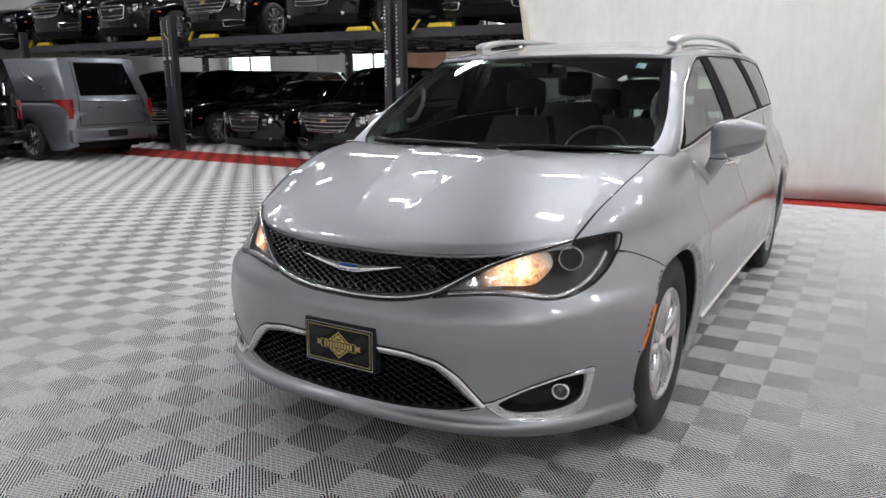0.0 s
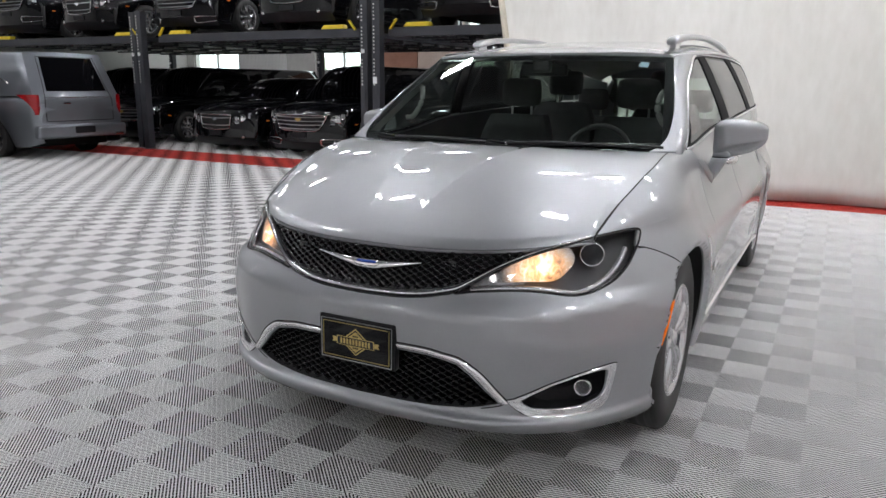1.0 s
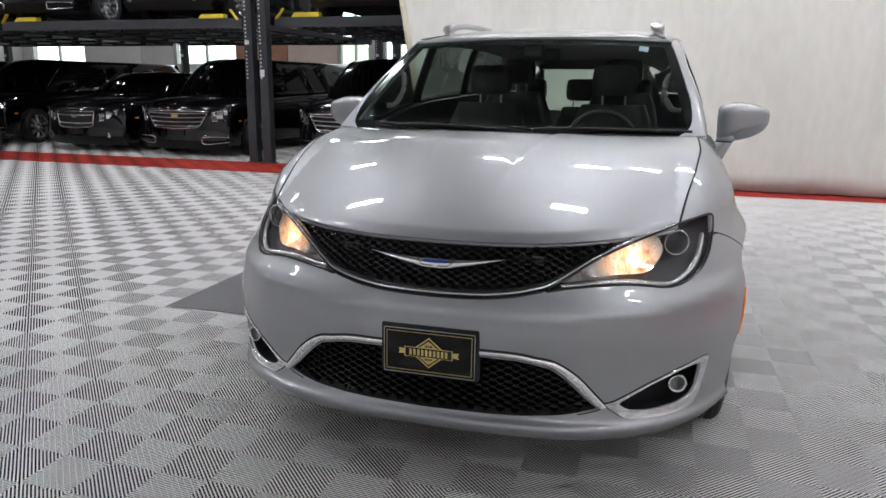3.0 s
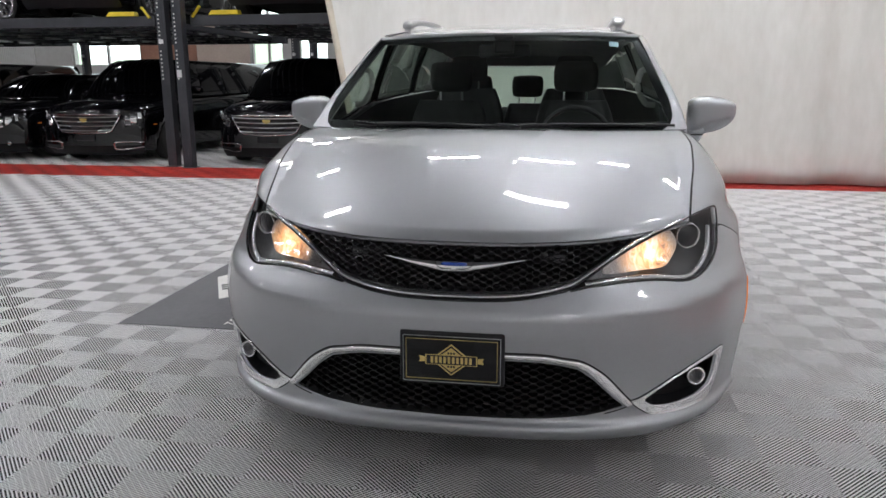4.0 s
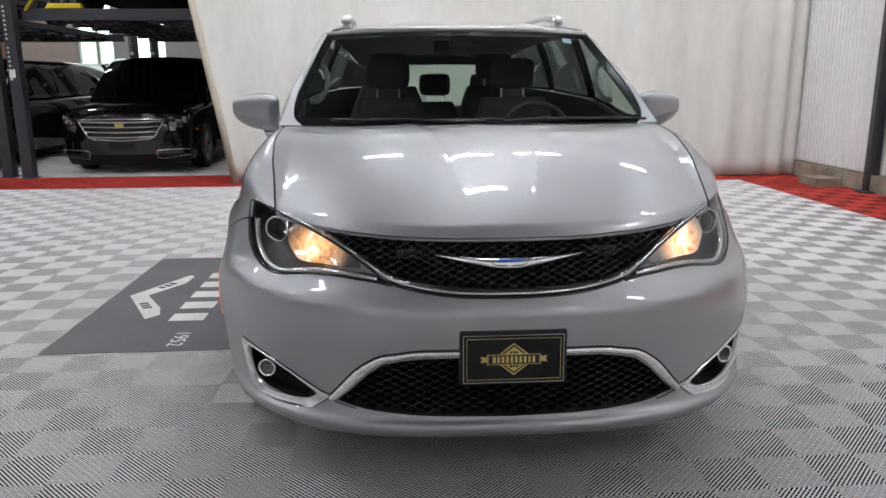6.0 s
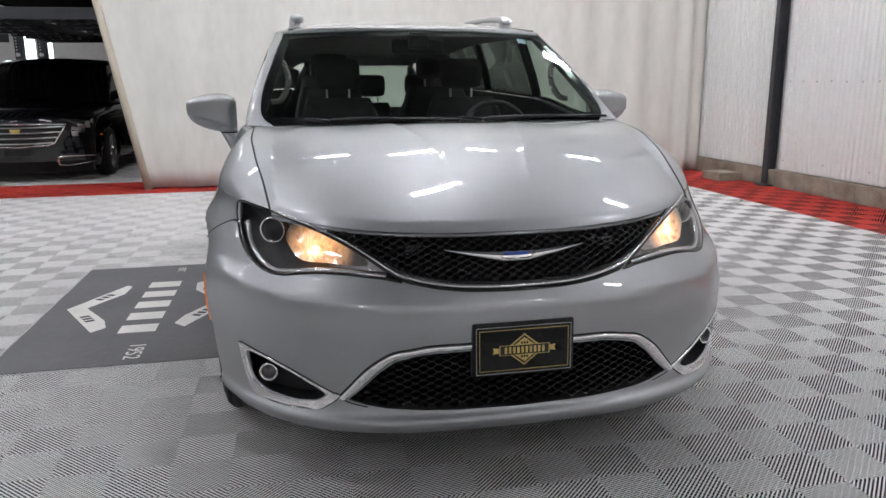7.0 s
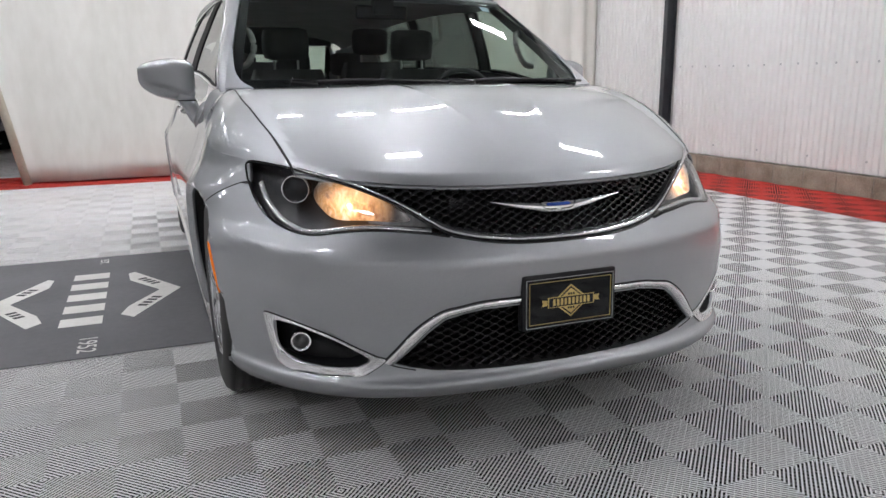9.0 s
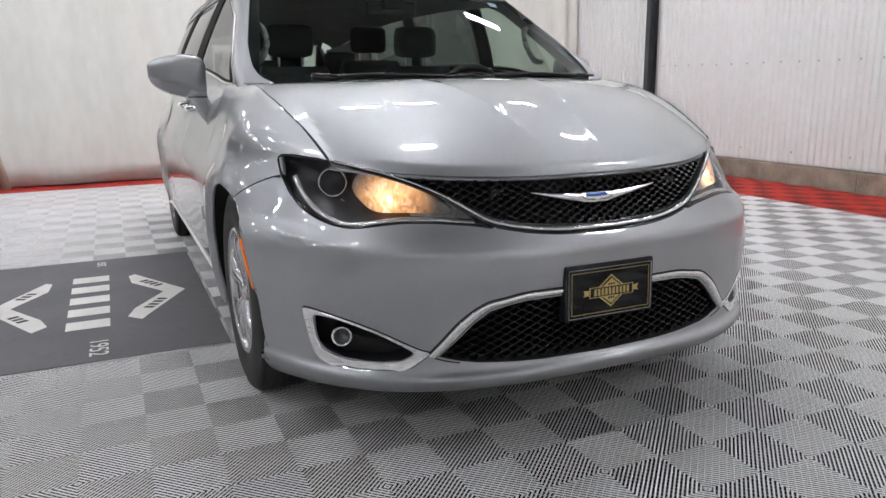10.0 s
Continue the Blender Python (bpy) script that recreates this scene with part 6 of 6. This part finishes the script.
    n = 4 if look_kind == "bars" else 2
    for k in range(n):
        t = (k + .6) / n
        z = gz0 + (gz1 - gz0) * t
        w = gw0 + (gw1 - gw0) * t - .02
        path = [np.array((x, fr(x) - 0.006, z - .012 * (1 - (x / w) ** 2))) for x in np.linspace(-w, w, 13)]
        band("grille_bar", path, 0.017, 0.012, M["satin"], car, "satin grille bar")
    ring = [(-gw1, gz1), (-gw1 * .5, gz1 + .004), (0, gz1 + .006), (gw1 * .5, gz1 + .004), (gw1, gz1), (gw0 + .02, gz0 + .035), (gw0 - .05, gz0 + .006), (0, gz0 - .012), (-gw0 + .05, gz0 + .006), (-gw0 - .02, gz0 + .035)]
    tube("grille_edge", [(x, fr(x) - .008, z) for x, z in densify(ring, .06) + [ring[0]]], 0.0125, M["chrome"], car, "chrome grille frame")
    shield = [(-.065, .03), (.065, .03), (.055, -.012), (0, -.035), (-.055, -.012)]
    bm = flat_poly(shield, 0, .008)
    part("badge", bm, M["gold"] if look_kind == "bars" else M["chrome"], car, "small plain shield badge").data.transform(pose(0, -.044, gz1 - .085, 90))
    part("plate", box((-.16, -.048, .33 + up), (.16, -.03, .42 + up), 0.004), M["black_plastic"], car, "blank dark plate")
    for s in (1, -1):
        lamp = new("headlamp")
        lamp.parent = car
        rows = []
        for t in np.linspace(0, 1, 8):
            x = gw1 + .035 + (W * .955 - gw1 - .035) * t
            lo_z, top_z = .535 + .20 * t ** 1.3 + up, .690 + .125 * t + up
            rows.append([(s * x, bow(x) - .036 * (1 - t) + .02 + .10 * t * t * u + .22 * max(0, t - .75), lo_z + (top_z - lo_z) * u) for u in np.linspace(0, 1, 6)])
        loft("housing", rows, M["black_gloss"], lamp)
        loft("lens", [[(x, y - 0.03, z) for x, y, z in r] for r in rows], M["lens"], lamp).visible_shadow = False
        for i0, (t, u0, sx, sz) in enumerate(((.16, .30, .045, .040), (.16, .74, .045, .022), (.42, .34, .05, .042), (.42, .76, .05, .022), (.66, .55, .035, .05), (.84, .55, .016, .045))):
            k = min(6, int(t * 7))
            a, b = np.array(rows[k]), np.array(rows[k + 1])
            q = (a + (b - a) * (t * 7 - k))
            c = q[0] + (q[5] - q[0]) * u0
            bm = bmesh.new()
            add_box(bm, (-sx, -.022, -sz), (sx, .0, sz), .009)
            bm.transform(Matrix.Translation(Vector(c)) @ pose(0, 0, 0, -24 + 13 * (i0 % 3), s * 8 * (i0 % 2), s * (24 + 30 * t)))
            part("reflector", bm, M["chrome"], lamp)
        if look_kind == "bars":
            pts = [(W * .93, .305), (.60, .31), (.475, .305), (.462, .27), (.475, .20), (.56, .185), (W * .93, .225)]
            rad = lambda u: .008 + .014 * math.exp(-((u - .42) / .13) ** 2)
            tube("fog_trim", [(s * x, fr(x) + .004, z + up) for x, z in densify(pts, .05, False)], rad, M["chrome"], car, "chrome fog lamp bracket")
        else:
            bm = spun([(-.01, .001), (-.012, .035), (0, .042)], 20, pose(s * .62, bow(.62) - .03, .31 + up, 0, 0, 90))
            part("fog_lamp", bm, M["chrome"], car, smooth=True)
        part("side_mirror", box((-.02, -.05, -.06), (.2, .06, .07), 0.03, pose(s * W * .93 + (0 if s > 0 else -.18), y0 + .55, zs(y0 + .5) + .09)), paint, car, smooth=True)
        bmk = box((-.004, -.035, -.008), (.006, .035, .008), 0.002, pose(s * (ws(.45) + .0), .47, .62, 0, 0, -s * 9))
        part("side_marker", bmk, M["amber"], car)
        # tail: a slanting blade that wraps the corner
        rows = []
        for t in np.linspace(0, 1, 7):
            z = .78 + (.34 if style != "sedan" else .16) * t
            d0, d1 = .05 + (.13 * t if style == "sedan" else .36 * t ** 2.2), .01 + .02 * t
            rows.append([(s * (ws(L - d0) + .006), L - d0, z), (s * (ws(L - .5 * (d0 + d1)) + .010), L - .5 * (d0 + d1), z), (s * (ws(L - d1) + .006), L - d1 + .004, z), (s * (W * .84), L - .02, z), (s * (W * .80), L - .03, z)])
        loft("tail_lamp", rows, M["red_lens"], car, "dark red tail lamp")
        for cy in (0.98, L - 1.15):
            wheel(car, s, cy, cx=W - .11, radius=.345, width=.225, rim_r=.245, spokes=9, petal=0.42)
    part("rear_bumper", box((-W * .92, L - .12, .36), (W * .92, L + .06, .60), 0.05), paint, car, smooth=True)
    part("rear_plate", box((-.2, L + .06, .44), (.2, L + .07, .56), 0.003), M["black_plastic"], car, "blank dark plate")
    if style != "sedan":
        slope = .38 if style == "hearse" else .22
        def tail(x, z):
            up_k = max(0.0, z - 1.04) / (roof_z - 1.04)
            return np.array((x, L + .012 - slope * up_k - .10 * (abs(x) / W) ** 3, z))
        def tail_w(z):
            return W * (.90 - .12 * max(0.0, z - 1.0) / (roof_z - 1.0))
        rows = []
        for z in np.linspace(.60, roof_z - .03, 16):
            rows.append([tail(a * tail_w(z), z) for a in np.linspace(-1, 1, 15)])
        loft("rear_door", rows, paint, car)
        seam = [(-.70, .66), (-.70, 1.0), (-.64, 1.3), (-.58, roof_z - .10), (.58, roof_z - .10), (.64, 1.3), (.70, 1.0), (.70, .66)]
        band("door_seam", [tail(x * W, z) + np.array((0, .001, 0)) for x, z in densify(seam, .06) + [seam[0]]], .012, .003, M["void"], car, "dark door gap", out=(0, 1, 0))
        rows = []
        for t in np.linspace(0, 1, 6):
            z = 1.18 + (roof_z - .11 - 1.18) * t
            rows.append([tail(a * W * (.62 - .09 * t), z) + np.array((0, .008, 0)) for a in np.linspace(-1, 1, 9)])
        loft("rear_window", rows, M["dark_glass"], car, "dark rear window")
        band("chrome_line", [tail(x, 1.07) + np.array((0, .002, 0)) for x in np.linspace(-W * .68, W * .68, 11)], .014, .006, M["chrome"], car, out=(0, 1, 0))
        part("door_pull", box((.22, L + .01, .96), (.36, L + .035, .985), .006), M["chrome"], car)
        band("exhaust_trim", [np.array((x, L + .075, .40)) for x in (-.78, -.7, -.62)], .05, .01, M["chrome"], car, out=(0, 1, 0))
    return car


sedan = display_car("sedan", M["black_paint"], "glossy black sedan with a chrome grille parked in the lift bay")
sedan.matrix_world = pose(-1.9, 9.6, 0)
hearse = display_car("hearse", M["black_paint"], "glossy black hearse with a chrome grille parked in the lift bay")
hearse.matrix_world = pose(-7.28, 8.66, 0)
tagged(copy_thing(hearse, pose(-4.18, 8.62, 0)), "glossy black hearse with a chrome grille beside the curtain")
limo = display_car("sedan", M["black_paint"], "glossy black sedan with a dark mesh grille in the lift bay", "mesh")
limo.matrix_world = pose(-9.45, 8.75, 0)
suv = display_car("suv", M["black_paint"], "glossy black off-roader on the upper lift platform")
suv.matrix_world = pose(-15.5, 8.55, DECK_Z + .155)
grey = display_car("hearse", M["grey_paint"], "slate grey hearse with landau bars, tail towards the hall", roof_up=0.17)
grey.matrix_world = pose(-17.0, 6.72, 0, 0, 0, -90)
tagged(copy_thing(hearse, pose(-12.6, 9.1, 0)), "glossy black hearse parked behind a lift post")
tagged(copy_thing(hearse, pose(-14.9, 9.2, 0)), "glossy black hearse in the lift bay behind the grey one")
tagged(copy_thing(suv, pose(-16.75, 4.62, 0, 0, 0, -90)), "black off-roader beside the grey hearse, tail towards the hall")
for x, o, words in ((-12.95, limo, "glossy black sedan on the upper lift platform"), (-10.1, sedan, "glossy black sedan with chrome trim on the upper platform"),
                    (-7.35, limo, "glossy black sedan on the upper lift platform"), (-3.9, hearse, "glossy black hearse on the upper lift platform"), (-18.0, sedan, "glossy black sedan on the upper lift platform")):
    tagged(copy_thing(o, pose(x, 8.52, DECK_Z + .155)), words)


# ---- floor tiles, laid last ----
def tile_geometry(per_cell, rounded_ribs=False, depth=0.0018, ties=0):
    """One tile of four quarters with slanting ribs with rolled edges over open gaps: points and faces, its corner at the origin."""
    V, F = [], []
    depth = depth * 12 / per_cell
    half = [(0.24, -depth), (0.20, -0.40 * depth), (0.10, 0.0)] if rounded_ribs else [(0.24, -depth), (0.15, 0.0)]
    profile = [(-w, z) for w, z in half] + list(reversed(half))

    def ends(slope, c):
        """The two ends of a slanting line inside the unit square."""
        if slope == 1:   # u + v = c
            c = min(max(c, 0.0), 2.0)
            return [(max(0, c - 1), min(1, c)), (min(1, c), max(0, c - 1))]
        c = min(max(c, -1.0), 1.0)   # v - u = c
        return [(max(0, -c), max(0, c)), (min(1, 1 - c), min(1, 1 + c))]

    for qi in range(2):
        for qj in range(2):
            slope = 1 if (qi + qj) % 2 == 0 else -1
            for k in range(-per_cell, per_cell):
                mid = (k + 0.5) / per_cell + (1 if slope == 1 else 0)
                cuts = [mid + w / per_cell for w, z in profile]
                s = len(V)
                for c, (w, z) in zip(cuts, profile):
                    for u, v in ends(slope, c):
                        V.append(((qi + u) * CELL, (qj + v) * CELL, z))
                n = len(profile)
                for i in range(n - 1):
                    a, b, c, d = s + 2 * i, s + 2 * i + 1, s + 2 * i + 3, s + 2 * i + 2
                    F.append((a, b, c, d) if slope == 1 else (a, d, c, b)[::-1])
                F.append(tuple(s + 2 * i for i in range(n)))
                F.append(tuple(s + 2 * i + 1 for i in reversed(range(n))))
            if ties:
                for k in range(ties):
                    c0 = (k + 0.5) * 2 / ties - (0 if slope == -1 else 1)
                    s = len(V)
                    for c in (c0 - 0.008, c0 + 0.008):
                        for u, v in ends(-slope, c):
                            V.append(((qi + u) * CELL, (qj + v) * CELL, -0.0075))
                    a, b, c, d = s, s + 1, s + 3, s + 2
                    F.append((a, b, c, d) if slope == -1 else (a, d, c, b)[::-1])
    return V, F


def tile_mesh(name, mat, per_cell):
    V, F = tile_geometry(per_cell, True, ties=14)
    me = bpy.data.meshes.new(name)
    me.from_pydata(V, [], F)
    me.materials.append(mat)
    return me


near_me = {"rib": tile_mesh("tile", M["rib"], 12), "rib_red": tile_mesh("red_tile", M["rib_red"], 12)}
far_geo = tile_geometry(6)
far_lists = {"rib": ([], []), "rib_red": ([], [])}
FV, FF = np.array(far_geo[0]), far_geo[1]
mid_geo = tile_geometry(10)
MV, MF = np.array(mid_geo[0]), mid_geo[1]
for a in range(-49, 14):
    for b in range(-18, 38):
        x, y = GX + (2 * a - 1) * CELL, GY + (2 * b - 1) * CELL
        if x > WALL_X - 0.06 or y > 13.0:
            continue
        red = (7.2 < y < 8.3) or (x > 4.1 and y < 8.3)
        key = "rib_red" if red else "rib"
        if -2.75 < x < 2.9 and -1.4 < y < 6.0:
            ob = new("tile", near_me[key])
            ob.location = (x, y, 0)
            ob.parent = floor
        else:
            close = -6 < x < 4.3 and -2.5 < y < 7.4
            vv, ff = (MV, MF) if close else (FV, FF)
            V, F = far_lists[key]
            s = len(V)
            V += (vv + np.array((x, y, 0))).tolist()
            F += [tuple(s + i for i in f) for f in ff]
for key, (V, F) in far_lists.items():
    me = bpy.data.meshes.new("tiles")
    me.from_pydata(V, [], F)
    me.materials.append(M[key])
    ob = new("tiles", me)
    ob.parent = floor
    tagged(ob, "red ribbed floor tiles" if key == "rib_red" else "grey ribbed floor tiles", kind="stuff")
